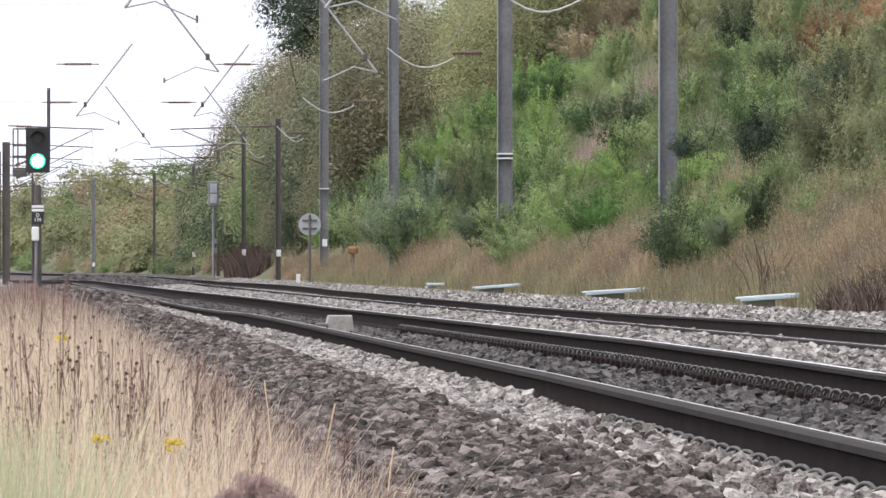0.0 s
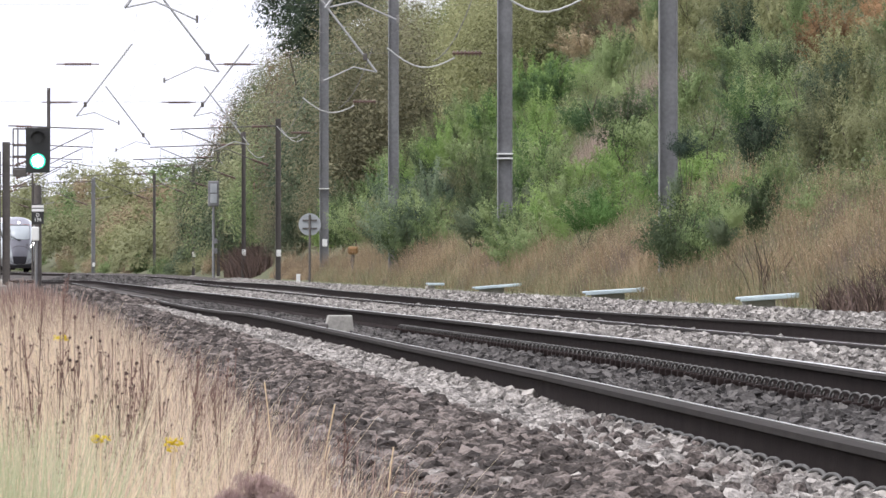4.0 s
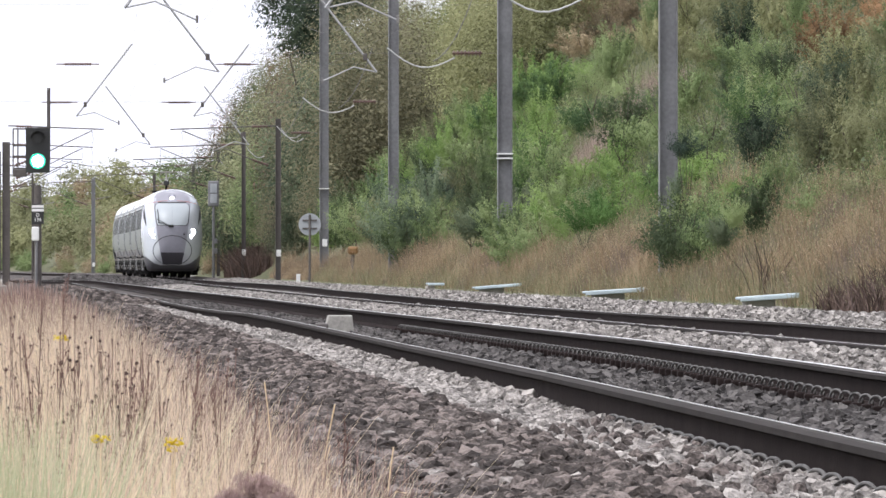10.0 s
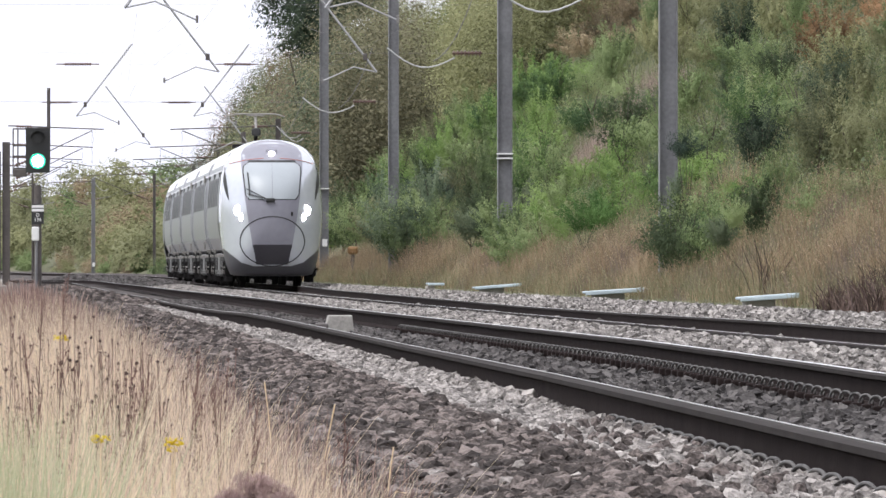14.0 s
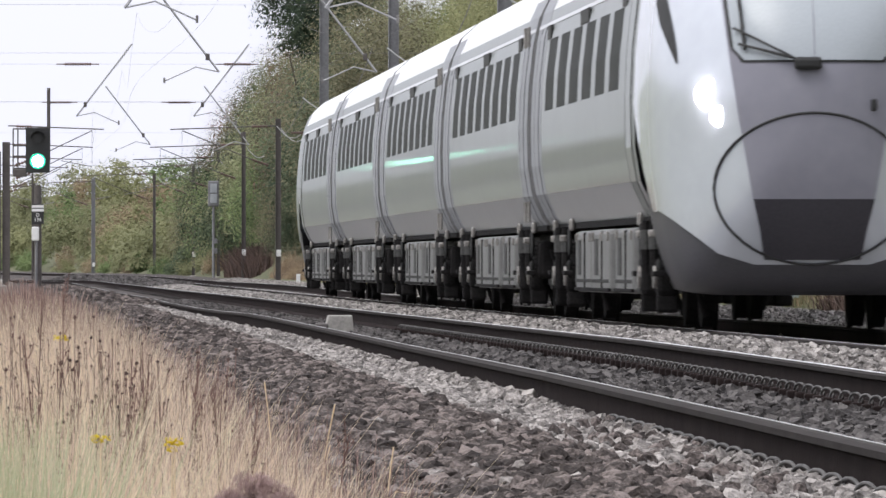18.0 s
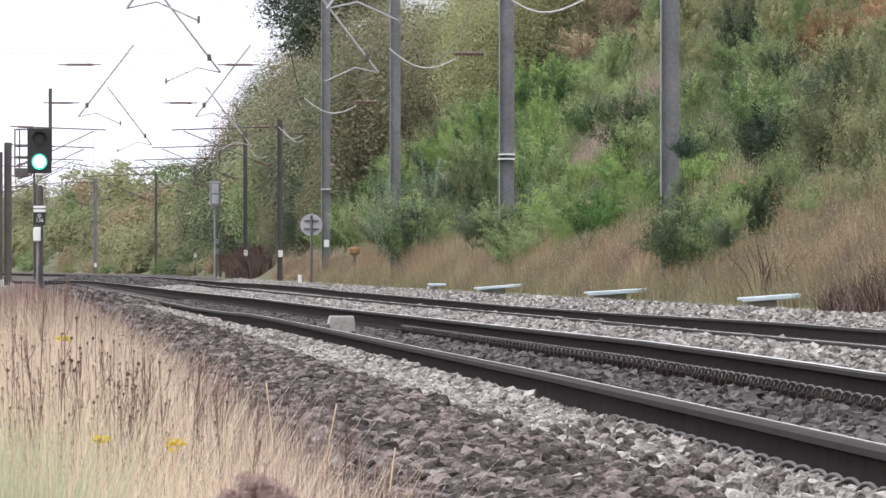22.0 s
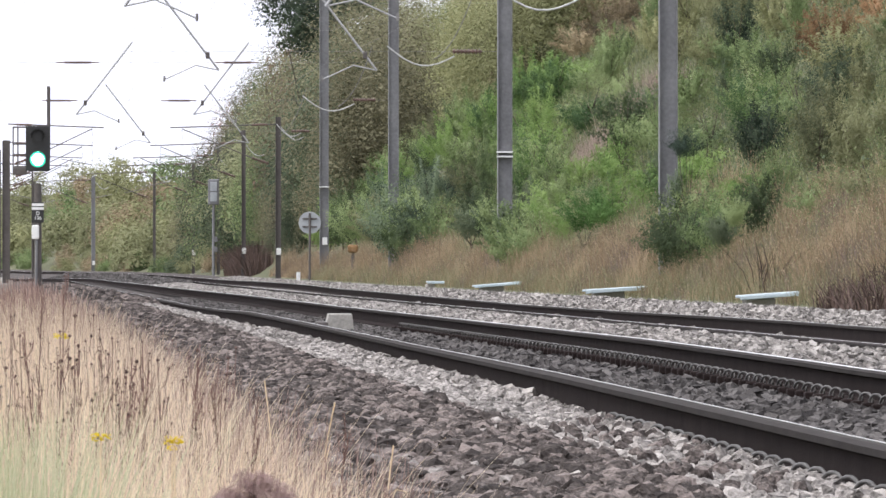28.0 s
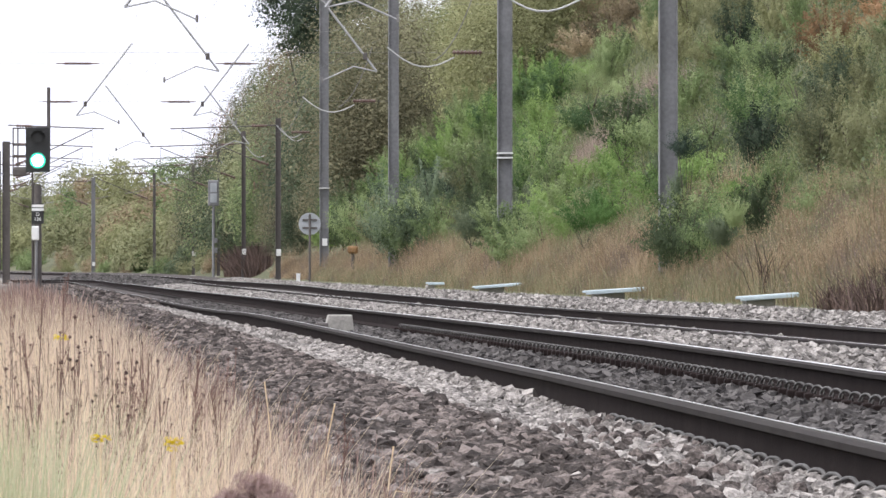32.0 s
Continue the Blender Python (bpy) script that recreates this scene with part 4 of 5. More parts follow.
def grass_mesh(name, s, o, z, height, width, lean=0.18):
    """Tapered, leaning blades."""
    n = len(s)
    B = place_many(s, o, z)
    a = rng.uniform(0, 2 * math.pi, n)
    side = np.stack([np.cos(a), np.sin(a), np.zeros(n)], -1) * (width / 2)[:, None]
    tip = np.stack([rng.normal(0, lean, n), rng.normal(0, lean, n), np.ones(n)], -1) * height[:, None]
    mid = B + tip * 0.55 * np.array([0.6, 0.6, 1.0])
    V = np.stack([B - side, B + side, mid + side * 0.8, mid - side * 0.8, B + tip + side * 0.25, B + tip - side * 0.25], 1).reshape(-1, 3)
    i = np.arange(n)[:, None] * 6
    F = np.concatenate([i + np.array([0, 1, 2, 3]), i + np.array([3, 2, 4, 5])])
    return fast_mesh(name, V, F)


M_STRAW = surf("dry_straw", (0.62, 0.48, 0.33), (0.95, 0.84, 0.64), 2.0, 0.85, 0.0, island=0.3, fine=6, c=(0.84, 0.70, 0.51), through_light=0.5, spec=0.2)
M_GRASS = surf("pale_green_grass", (0.36, 0.38, 0.22), (0.66, 0.67, 0.46), 0.8, 0.85, 0.0, island=0.3, fine=6, c=(0.53, 0.54, 0.34), through_light=0.5, spec=0.2)
M_VERGE = surf("short_verge_grass", (0.11, 0.12, 0.06), (0.40, 0.37, 0.24), 0.6, 0.85, 0.0, island=0.25, fine=2, c=(0.24, 0.23, 0.135), through_light=0.3, spec=0.2)
M_RUST = surf("russet_grass", (0.15, 0.108, 0.072), (0.46, 0.345, 0.235), 0.5, 0.85, 0.0, island=0.22, fine=3, c=(0.29, 0.21, 0.135), through_light=0.4, spec=0.2)
M_PINK = surf("pinkish_straw", (0.58, 0.41, 0.32), (0.92, 0.76, 0.62), 2.0, 0.85, 0.0, island=0.3, fine=6, c=(0.79, 0.61, 0.485), through_light=0.5, spec=0.2)
M_ROUGH = surf("rough_slope_grass", (0.07, 0.085, 0.04), (0.30, 0.32, 0.17), 0.6, 0.85, 0.0, island=0.3, fine=2, c=(0.165, 0.185, 0.09), through_light=0.35, spec=0.15)
M_PINK_GRASS = surf("pink_slope_grass", (0.22, 0.16, 0.13), (0.50, 0.40, 0.35), 0.8, 0.85, 0.0, island=0.4, fine=6, c=(0.36, 0.285, 0.24), through_light=0.3, spec=0.2)
M_MAUVE = surf("mauve_dead_grass", (0.10, 0.075, 0.066), (0.31, 0.245, 0.215), 0.7, 0.85, 0.0, island=0.25, fine=3, c=(0.19, 0.145, 0.125), through_light=0.35, spec=0.2)
M_TAN = surf("tan_grass", (0.24, 0.18, 0.12), (0.60, 0.47, 0.33), 0.7, 0.85, 0.0, island=0.25, fine=3, c=(0.42, 0.31, 0.20), through_light=0.4, spec=0.2)
M_PLUME = surf("seed_plume", (0.24, 0.17, 0.115), (0.54, 0.42, 0.30), 0.5, 0.9, 0.0, island=0.4, fine=3, c=(0.38, 0.28, 0.19), through_light=0.35, spec=0.1)
M_SEED = surf("dark_seed_head", (0.06, 0.034, 0.03), (0.16, 0.092, 0.076), 30, 0.9, 0.1, island=0.3)
M_SEED_PALE = surf("purple_brown_seed", (0.26, 0.17, 0.165), (0.48, 0.35, 0.33), 60, 0.95, 0.0, island=0.4)
M_DOCK = surf("dead_dock", (0.045, 0.029, 0.026), (0.13, 0.085, 0.07), 2, 0.9, 0.0, island=0.4)
M_STEM = surf("dead_stem", (0.10, 0.05, 0.04), (0.24, 0.14, 0.12), 20, 0.9, 0.0)
M_PETAL = surf("yellow_petal", (0.88, 0.72, 0.02), (0.95, 0.82, 0.05), 30, 0.7, 0.0, through_light=0.35)
M_RED = surf("reddish_grass", (0.18, 0.11, 0.10), (0.46, 0.33, 0.29), 0.8, 0.85, 0.0, island=0.5, fine=6, c=(0.31, 0.21, 0.18), through_light=0.3, spec=0.2)

# rough green grass between the shrubs
n = 70000
s, o = 105 + 260 * rng.random(n) ** 1.2, rng.uniform(10.8, 18.5, n)
ob = part("slope_grass", grass_mesh("slope_grass", s, o, hill_z(s, o) - 0.04, rng.uniform(0.15, 0.5, n), np.full(n, 0.012), 0.35), M_ROUGH, None)
tagged(ob, "rough yellow-green grass between the bushes", "grass", kind="stuff")

# pale dry grass in the gap high on the slope
n = 6000
o = rng.uniform(12.1, 15.0, n)
s = 252 + (o - 12.1) * 2.5 + rng.normal(0, 5.5, n)
ob = part("slope_grass", grass_mesh("slope_grass", s, o, hill_z(s, o) - 0.05, rng.uniform(0.3, 0.9, n), np.full(n, 0.010), 0.22), M_PINK_GRASS, None)
tagged(ob, "pale pinkish dry grass between the bushes", "grass", kind="stuff")


# tall dry grass at the foot of the slope
def verge_top(s):
    """How far up the slope the dry grass reaches."""
    return np.interp(s, (90, 120, 170, 186, 205, 250, 330, 400), (11.4, 11.2, 11.1, 10.4, 10.15, 10.1, 10.0, 9.7)) + 0.25 * np.sin(s * 0.23) + 0.15 * np.sin(s * 0.61 + 1)


n = 150000
s, o = 86 + 380 * rng.random(n) ** 1.2, rng.uniform(8.7, 11.5, n)
tuft = np.sin(s * 0.9 + 3 * np.sin(o * 2.1)) * np.sin(s * 0.37 + o * 5.0)
keep = rng.random(n) < np.clip((verge_top(s) - o) * 1.6 + 0.25, 0.0, 1) * (0.45 + 0.55 * (tuft > -0.3))
s, o, tuft = s[keep], o[keep], tuft[keep]
h = rng.uniform(0.3, 0.85, len(s)) * (0.85 + 0.25 * np.sin(s * 0.11 + 1.3) + 0.2 * tuft) * np.clip(s / 170, 0.75, 1) * np.clip((o - 8.5) * 1.6, 0.45, 1)
me = grass_mesh("verge_grass", s, o, hill_z(s, o) - 0.05, h, np.full(len(s), 0.007), 0.24)
ob = part("verge_grass", me, M_RUST, None)
me.materials.append(M_MAUVE)
me.materials.append(M_TAN)
patch = np.sin(s * 0.21 + o * 2.3) + 0.8 * np.sin(s * 0.53 - o * 3.1 + 1) + rng.normal(0, 0.55, len(s))
kind_of = np.where(patch > 0.75, 1, np.where(patch < -0.85, 2, 0)).astype(np.int32)
me.polygons.foreach_set("material_index", np.concatenate([kind_of, kind_of]))
tagged(ob, "tall russet, mauve and straw-coloured dry grass along the slope's foot", "grass", kind="stuff")
# their feathery seed heads
ends = np.empty(len(me.vertices) * 3, dtype=np.float32)
me.vertices.foreach_get("co", ends)
ends = ends.reshape(-1, 6, 3)[:, 4][rng.random(len(s)) < 0.4]
ends = np.repeat(ends, 2, 0) + rng.normal(0, 1, (2 * len(ends), 3)) * np.array([0.02, 0.02, 0.05])
V, F = leaf_quads(ends, rng.normal(size=(len(ends), 3)), rng.uniform(0.015, 0.04, len(ends)))
part("seed_plumes", fast_mesh("seed_plumes", V, F), M_PLUME, ob, "pale feathery seed heads")["kind"] = "stuff"
n = 44000
s, o = 86 + 300 * rng.random(n) ** 1.2, rng.uniform(8.6, 11.0, n)
ob = part("verge_grass", grass_mesh("verge_grass", s, o, hill_z(s, o) - 0.05, rng.uniform(0.15, 0.6, n), np.full(n, 0.007), 0.3), M_VERGE, None)
tagged(ob, "shorter yellow-green grass behind the stones", "grass", kind="stuff")

# dry meadow beside the near track
def meadow_z(s, o):
    return np.interp(o, [-60, -4, -2.4, -1.5], [-0.9, -0.5, -0.42, -0.2]) + near_level(s)


def meadow(n, y0, y1, o0, o1, h0, h1, w, material, name, label, power=1.5, lean=0.09, edge=0.55):
    s = y0 - 50 + (y1 - y0) * rng.random(n) ** power
    # the field of dry grass widens with distance
    wide = np.clip((s + 50) / 22, 0.6, 8)
    o = o1 - (o1 - o0) * rng.random(n) * wide
    h = rng.uniform(h0, h1, n) * np.clip(edge + (o1 - o) * 0.9, 0.5, 1.0)
    ob = part(name, grass_mesh(name, s, o, meadow_z(s, o) - 0.03, h, w * rng.uniform(0.6, 1.4, n), lean), material, None)
    return tagged(ob, label, "grass", kind="stuff")


meadow(26000, 15, 120, -2.75, -1.62, 0.34, 0.72, 0.0016, M_STRAW, "dry_grass", "tall straw-coloured dry grass beside the track", 1.5, 0.2)
meadow(40000, 15, 80, -2.6, -1.58, 0.25, 0.6, 0.0017, M_PINK, "dry_grass", "fine pinkish dry grass beside the track", 1.4, 0.28)
meadow(6000, 12, 16, -3.0, -2.08, 0.50, 0.68, 0.0018, M_GRASS, "green_grass", "pale green grass among dry stems", 1.0, 0.14, 0.95)
meadow(17000, 17, 32, -2.95, -2.05, 0.36, 0.60, 0.0035, M_GRASS, "green_grass", "pale green grass among dry stems")
meadow(15000, 20, 160, -2.5, -1.45, 0.25, 0.6, 0.0025, M_RED, "reddish_grass", "thin reddish-brown stems at the edge of the stones")
meadow(9000, 75, 330, -2.75, -1.65, 0.35, 0.75, 0.012, M_RED, "reddish_grass", "tall red-brown grass beside the track", 1.2)

# dark stems with small round seed heads, standing over the dry grass
n = 110
y = rng.uniform(18, 34, n)
x = -(0.0155 + 0.024 * rng.random(n) ** 0.8) * y
top = EYE_Z - y * (0.0040 + 0.0100 * rng.random(n) ** 0.8 + np.clip(0.026 + x / y * 1.0, 0, 1) * 0.35)
low = -0.5
SV, SF, HP = [], [], []
for k in range(n):
    h, lx, ly = top[k] - low, rng.normal(0, 0.02), rng.normal(0, 0.02)
    w = rng.uniform(0.0005, 0.0010)
    paths = [[(0, 0, 0), (lx * 0.4, ly * 0.4, h * 0.6), (lx, ly, h)]]
    HP.append((x[k] + lx, y[k] + ly, top[k]))
    for j in range(int(rng.integers(2, 6))):
        u = rng.uniform(0.80, 0.97)
        q = rng.normal(0, 0.011)
        e = (lx * u + q, ly * u + rng.normal(0, 0.011), h * u + rng.uniform(0.012, 0.05))
        paths.append([(lx * u, ly * u, h * u), (lx * u + q * 0.7, ly * u, h * u + 0.01), e])
        HP.append((x[k] + e[0], y[k] + e[1], low + e[2]))
    for path in paths:
        for a_, b_ in zip(path[:-1], path[1:]):
            i = len(SV)
            for (px, py, pz) in (a_, b_):
                for ang in (0.5, 2.6, 4.7):
                    SV.append((x[k] + px + w * math.cos(ang), y[k] + py + w * math.sin(ang), low + pz))
            SF += [(i, i + 1, i + 4, i + 3), (i + 1, i + 2, i + 5, i + 4), (i + 2, i, i + 3, i + 5)]
stems = part("seed_stems", fast_mesh("seed_stems", SV, SF), M_STEM, None)
tagged(stems, "dark brown stems with round seed heads in the dry grass", "wild plants", kind="stuff")
HP = np.array(HP)
octa = np.array([(1, 0, 0), (-1, 0, 0), (0, 1, 0), (0, -1, 0), (0, 0, 1.2), (0, 0, -0.9)])
tri = np.array([(0, 2, 4), (2, 1, 4), (1, 3, 4), (3, 0, 4), (2, 0, 5), (1, 2, 5), (3, 1, 5), (0, 3, 5)])
r = rng.uniform(0.0018, 0.0042, len(HP))
HV = (HP[:, None] + octa[None] * r[:, None, None]).reshape(-1, 3)
HF = (tri[None] + (np.arange(len(HP)) * 6)[:, None, None]).reshape(-1, 3)
part("seed_heads", fast_mesh("seed_heads", HV, HF), M_SEED, stems)["kind"] = "stuff"


def flower(x, y, z, w):
    """A flat head of small yellow flowers on a stem, at the world place given."""
    ob = new("ragwort")
    ob.matrix_basis = Matrix.Translation((x, y, z))
    part("stem", rod((0, 0, -0.5), (0, 0, -0.006), 0.0008), M_STRAW, ob)
    bm = bmesh.new()
    for k in range(44):
        a, q = rng.uniform(0, 6.28), 1.25 * w * rng.random() ** 0.5
        dz = rng.uniform(-0.7, 0.25) * w
        rod((q * math.cos(a), q * math.sin(a), dz), (q * math.cos(a) + rng.uniform(-0.08, 0.08) * w, q * math.sin(a), dz + 0.12 * w), 0.1 * w, bm, 0.25 * w, 6)
    part("flower_head", bm, M_PETAL, ob, "bright yellow flower cluster")
    return tagged(ob, "yellow ragwort in flower among dry grass", "wildflower", "yellow flowers")


for x, y, z, w in ((-0.366, 12.5, 0.2755, 0.0082), (-0.287, 12.5, 0.272, 0.0088), (-0.292, 12.6, 0.262, 0.005), (-1.307, 40, 0.223, 0.02)):
    flower(x, y, z, w)

# pale dead stalks standing over the stones
for x, y, z0, z1, lx in ((-0.41, 28.5, -0.2, 0.18, -0.025), (-0.40, 29.5, -0.25, -0.03, 0.03), (-0.29, 26.5, -0.25, 0.15, 0.045), (-0.30, 27.0, -0.25, 0.05, 0.04), (-0.13, 26.0, -0.2, 0.06, 0.02)):
    st = new("dead_stalk")
    st.matrix_basis = Matrix.Translation((x, y, z0))
    h_ = z1 - z0
    part("stem", tube([(lx * u * u, 0.0, h_ * u) for u in np.linspace(0, 1, 7)], 0.0018, 6), M_STRAW, st)
    part("leaf", tube([(lx * 0.3, 0, h_ * 0.45), (lx * 0.3 + 0.02, 0.01, h_ * 0.62), (lx * 0.3 + 0.045, 0.01, h_ * 0.60)], 0.0013, 4), M_STRAW, st)
    tagged(st, "pale dead stalk standing among the stones", "dead stalk", "dead stalks")



def dead_plant(x, y, z0, z1, lean):
    """A branched dead plant hung with small dark seed clusters."""
    ob = new("dead_plant")
    ob.matrix_basis = Matrix.Translation((x, y, z0 - 0.2))
    h = z1 - z0 + 0.2
    stem = [(lean * u * u, 0, h * u) for u in np.linspace(0, 1, 8)]
    part("stem", tube(stem, 0.0011, 5), M_STEM, ob)
    tips = [stem[-1], stem[-2], stem[-3]]
    for k in range(7):
        u = rng.uniform(0.45, 0.95)
        p, q = Vector((lean * u * u, 0, h * u)), rng.uniform(0.004, 0.016) * rng.choice((-1, 1))
        e = p + Vector((q, rng.normal(0, 0.01), rng.uniform(0.02, 0.07)))
        part("branch", tube([p, p.lerp(e, 0.5) + Vector((q * 0.25, 0, 0)), e], 0.0008, 4), M_STEM, ob)
        tips += [e, p.lerp(e, 0.7)]
    P = np.concatenate([np.array(t)[None] + rng.normal(0, 1, (16, 3)) * np.array([0.0028, 0.0028, 0.005]) for t in tips])
    V, F = leaf_quads(P, rng.normal(size=(len(P), 3)), rng.uniform(0.0015, 0.004, len(P)))
    part("seed_tuft", fast_mesh("seed_tuft", V, F), M_STEM, ob, "dark red-brown seed cluster")["kind"] = "stuff"
    return tagged(ob, "dark red-brown dead plant standing in dry grass", "wild plant", "dead plants")


for x, y, z0, z1, lean in ((-0.73, 21, 0.15, 0.40, 0.01), (-0.60, 21, 0.10, 0.29, -0.015), (-0.515, 20, 0.13, 0.30, 0.012), (-0.535, 20.5, 0.12, 0.275, 0.02), (-0.44, 20, 0.13, 0.27, 0.02),
                           (-0.66, 19, 0.2, 0.33, -0.02), (-0.40, 21, 0.14, 0.245, -0.012), (-0.335, 20, 0.12, 0.235, 0.02), (-0.19, 20, 0.08, 0.17, 0.03),
                           (-0.78, 24, 0.25, 0.42, 0.0), (-0.70, 17.5, 0.12, 0.22, -0.03)):
    dead_plant(x, y, z0, z1, lean)

# a brown seed head close to the camera
head_ = new("dock_plant")
head_.matrix_basis = Matrix.Translation((-0.098, 6.0, 0.345))
part("stem", rod((0.004, 0, -0.75), (0, 0, 0.0), 0.002), M_SEED, head_)
lobes = np.stack([np.linspace(-0.017, 0.017, 9), rng.normal(0, 0.006, 9), -0.006 + rng.uniform(-0.005, 0.007, 9) - 12 * np.linspace(-0.017, 0.017, 9) ** 2], -1)
Pd = rng.normal(0, 1, (6000, 3))
Pd = Pd / np.linalg.norm(Pd, axis=1)[:, None] * (rng.random((6000, 1)) ** 0.4) * rng.uniform(0.004, 0.007, (9, 1))[np.arange(6000) % 9] * np.array([1.0, 1.0, 1.25]) + lobes[np.arange(6000) % 9]
Vd, Fd = leaf_quads(Pd, rng.normal(size=(6000, 3)), np.full(6000, 0.0016))
part("seed_head", fast_mesh("seed_head", Vd, Fd), M_SEED_PALE, head_, "soft purple-brown seed head")
tagged(head_, "purple-brown dock seed head close to the ground's edge", "wild plant")

# dark brown dead dock along the foot of the slope
for n, s0, s1, o0, o1, h0, h1 in ((1300, 97, 108, 8.3, 9.4, 0.25, 0.55), (4200, 500, 560, 8.5, 9.6, 0.4, 1.4), (40, 126, 129, 8.8, 9.1, 0.6, 1.0)):
    s, o = rng.uniform(s0, s1, n), rng.uniform(o0, o1, n)
    ob = part("dead_dock", grass_mesh("dead_dock", s, o, hill_z(s, o) - 0.05, rng.uniform(h0, h1, n), np.full(n, 0.018 if s0 < 400 else 0.03), 0.38), M_DOCK, None)
    tagged(ob, "dark red-brown dead dock stems at the slope's foot", "wild plants", kind="stuff")

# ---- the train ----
# one paint: sides coloured darker for their shade, nose lighter for its light
M_WHITE_SHADED = surf("shaded_silver_white_paint", (0.235, 0.254, 0.252), (0.265, 0.284, 0.282), 0.6, 0.42, 0.0, metal=0.1, fine=6, coat=0.22, local=True, spec=0.25)
M_NOSE = surf("lit_white_nose_paint", (0.54, 0.57, 0.62), (0.60, 0.63, 0.68), 0.6, 0.25, 0.0, metal=0.3, fine=6, coat=0.5, local=True)
# body paint lightened in colour to offset the shade on its downward face
M_LOWER = surf("lightened_body_paint", (0.58, 0.59, 0.605), (0.64, 0.65, 0.665), 0.6, 0.3, 0.0, metal=0.2, fine=6, coat=0.2, local=True, spec=0.3)
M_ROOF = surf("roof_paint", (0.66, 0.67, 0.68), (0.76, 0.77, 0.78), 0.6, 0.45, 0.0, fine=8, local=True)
M_GREY = surf("grey_nose_panel", (0.215, 0.213, 0.25), (0.255, 0.253, 0.29), 0.6, 0.45, 0.0, fine=6, coat=0.04, local=True, spec=0.3)
M_NOSE_DARK = surf("dark_nose_panel", (0.04, 0.038, 0.046), (0.058, 0.055, 0.064), 1, 0.45, 0.0, local=True, spec=0.3)
M_SKIRT = surf("grey_skirt", (0.062, 0.061, 0.07), (0.09, 0.089, 0.10), 1, 0.45, 0.0, local=True)
M_GLASS = surf("tinted_window", (0.022, 0.024, 0.023), (0.042, 0.044, 0.042), 1, 0.5, 0.0, local=True, spec=0.04)
# pale base colour holds the sky's reflection in the windscreen
M_SCREEN = surf("windscreen_sky_tint", (0.33, 0.36, 0.385), (0.38, 0.41, 0.435), 1, 0.28, 0.0, local=True, spec=0.3)
M_UNDER = surf("dirty_underframe", (0.008, 0.008, 0.0085), (0.026, 0.024, 0.024), 4, 0.9, 0.2, local=True, spec=0.1)
M_PODS = surf("equipment_case", (0.135, 0.135, 0.133), (0.20, 0.20, 0.197), 2, 0.55, 0.05, local=True)
M_GRILLE = surf("dark_grille", (0.05, 0.05, 0.05), (0.09, 0.09, 0.088), 30, 0.7, 0.1, local=True, spec=0.2)
M_BELLOWS = surf("grey_bellows", (0.17, 0.17, 0.175), (0.23, 0.23, 0.235), 6, 0.8, 0.1, local=True)
# separate tone and dull finish stand in for the reflection on coach ends
M_END = surf("end_panel_reflection_tone", (0.29, 0.30, 0.325), (0.33, 0.34, 0.365), 2, 0.55, 0.0, local=True, spec=0.25)
M_LINE = surf("black_seal", (0.01, 0.01, 0.01), (0.025, 0.025, 0.025), 6, 0.6, 0.0, local=True)
M_HEADLAMP = glow("headlamp", (1.0, 0.97, 1.0), 18.0)
M_MARKER = glow("marker_lamp", (1.0, 1.0, 1.0), 12.0)
M_STEEL = surf("worn_steel", (0.2, 0.19, 0.18), (0.4, 0.38, 0.36), 6, 0.5, 0.1, metal=0.6, local=True)

M_REDLINE = surf("red_paint", (0.5, 0.14, 0.11), (0.6, 0.2, 0.16), 3, 0.4, 0.0, local=True)

HALF = ((1.10, 0.98), (1.19, 1.10), (1.30, 1.34), (1.35, 1.65), (1.36, 2.1), (1.34, 2.55), (1.29, 3.0), (1.22, 3.30), (1.10, 3.56), (0.88, 3.76),
        (0.60, 3.89), (0.30, 3.955), (0.0, 3.975))
CAR = 26.0


def shell(x0, x1, half, lo, hi, name):
    """The strip of the body shell between the outline's points lo and hi, from x0 to x1."""
    pts = half[lo:hi + 1]
    V = [(x, y, z) for x in np.linspace(x0, x1, 9) for y, z in pts]
    n = len(pts)
    F = [(i * n + k, i * n + k + 1, (i + 1) * n + k + 1, (i + 1) * n + k) for i in range(8) for k in range(n - 1)]
    return smooth(fast_mesh(name, V, F))


def side_y(z):
    return float(np.interp(z, [p[1] for p in HALF], [p[0] for p in HALF]))


def side_panel(x0, x1, z0, z1, out, side):
    """A sheet that follows the body side, standing out from it."""
    zs = [z0] + [z for _, z in HALF if z0 + 0.01 < z < z1 - 0.01] + [z1]
    n = len(zs)
    V = [(x, side * (side_y(z) + out), z) for x in (x0, x1) for z in zs] + [(x, side * (side_y(z) + out - 0.02), z) for x in (x0, x1) for z in zs]
    F = [(k, k + 1, n + k + 1, n + k) for k in range(n - 1)]
    m = 2 * n
    ring = list(range(n)) + [n + k for k in reversed(range(n))]
    F += [(ring[k], ring[(k + 1) % m], ring[(k + 1) % m] + m, ring[k] + m) for k in range(m)]
    return fast_mesh("panel", V, F)


# nose: outline seen from ahead and depth behind the tip
NOSE = ((0.0, 0.30), (0.8, 0.30), (1.08, 0.34), (1.20, 0.60), (1.28, 1.0), (1.335, 1.4), (1.36, 1.75), (1.36, 2.1), (1.34, 2.55), (1.29, 3.0), (1.22, 3.30), (1.10, 3.56),
        (0.88, 3.76), (0.60, 3.89), (0.30, 3.955), (0.0, 3.975))
NOSE_RING = [(y, z) for y, z in NOSE] + [(-y, z) for y, z in reversed(NOSE[1:-1])]
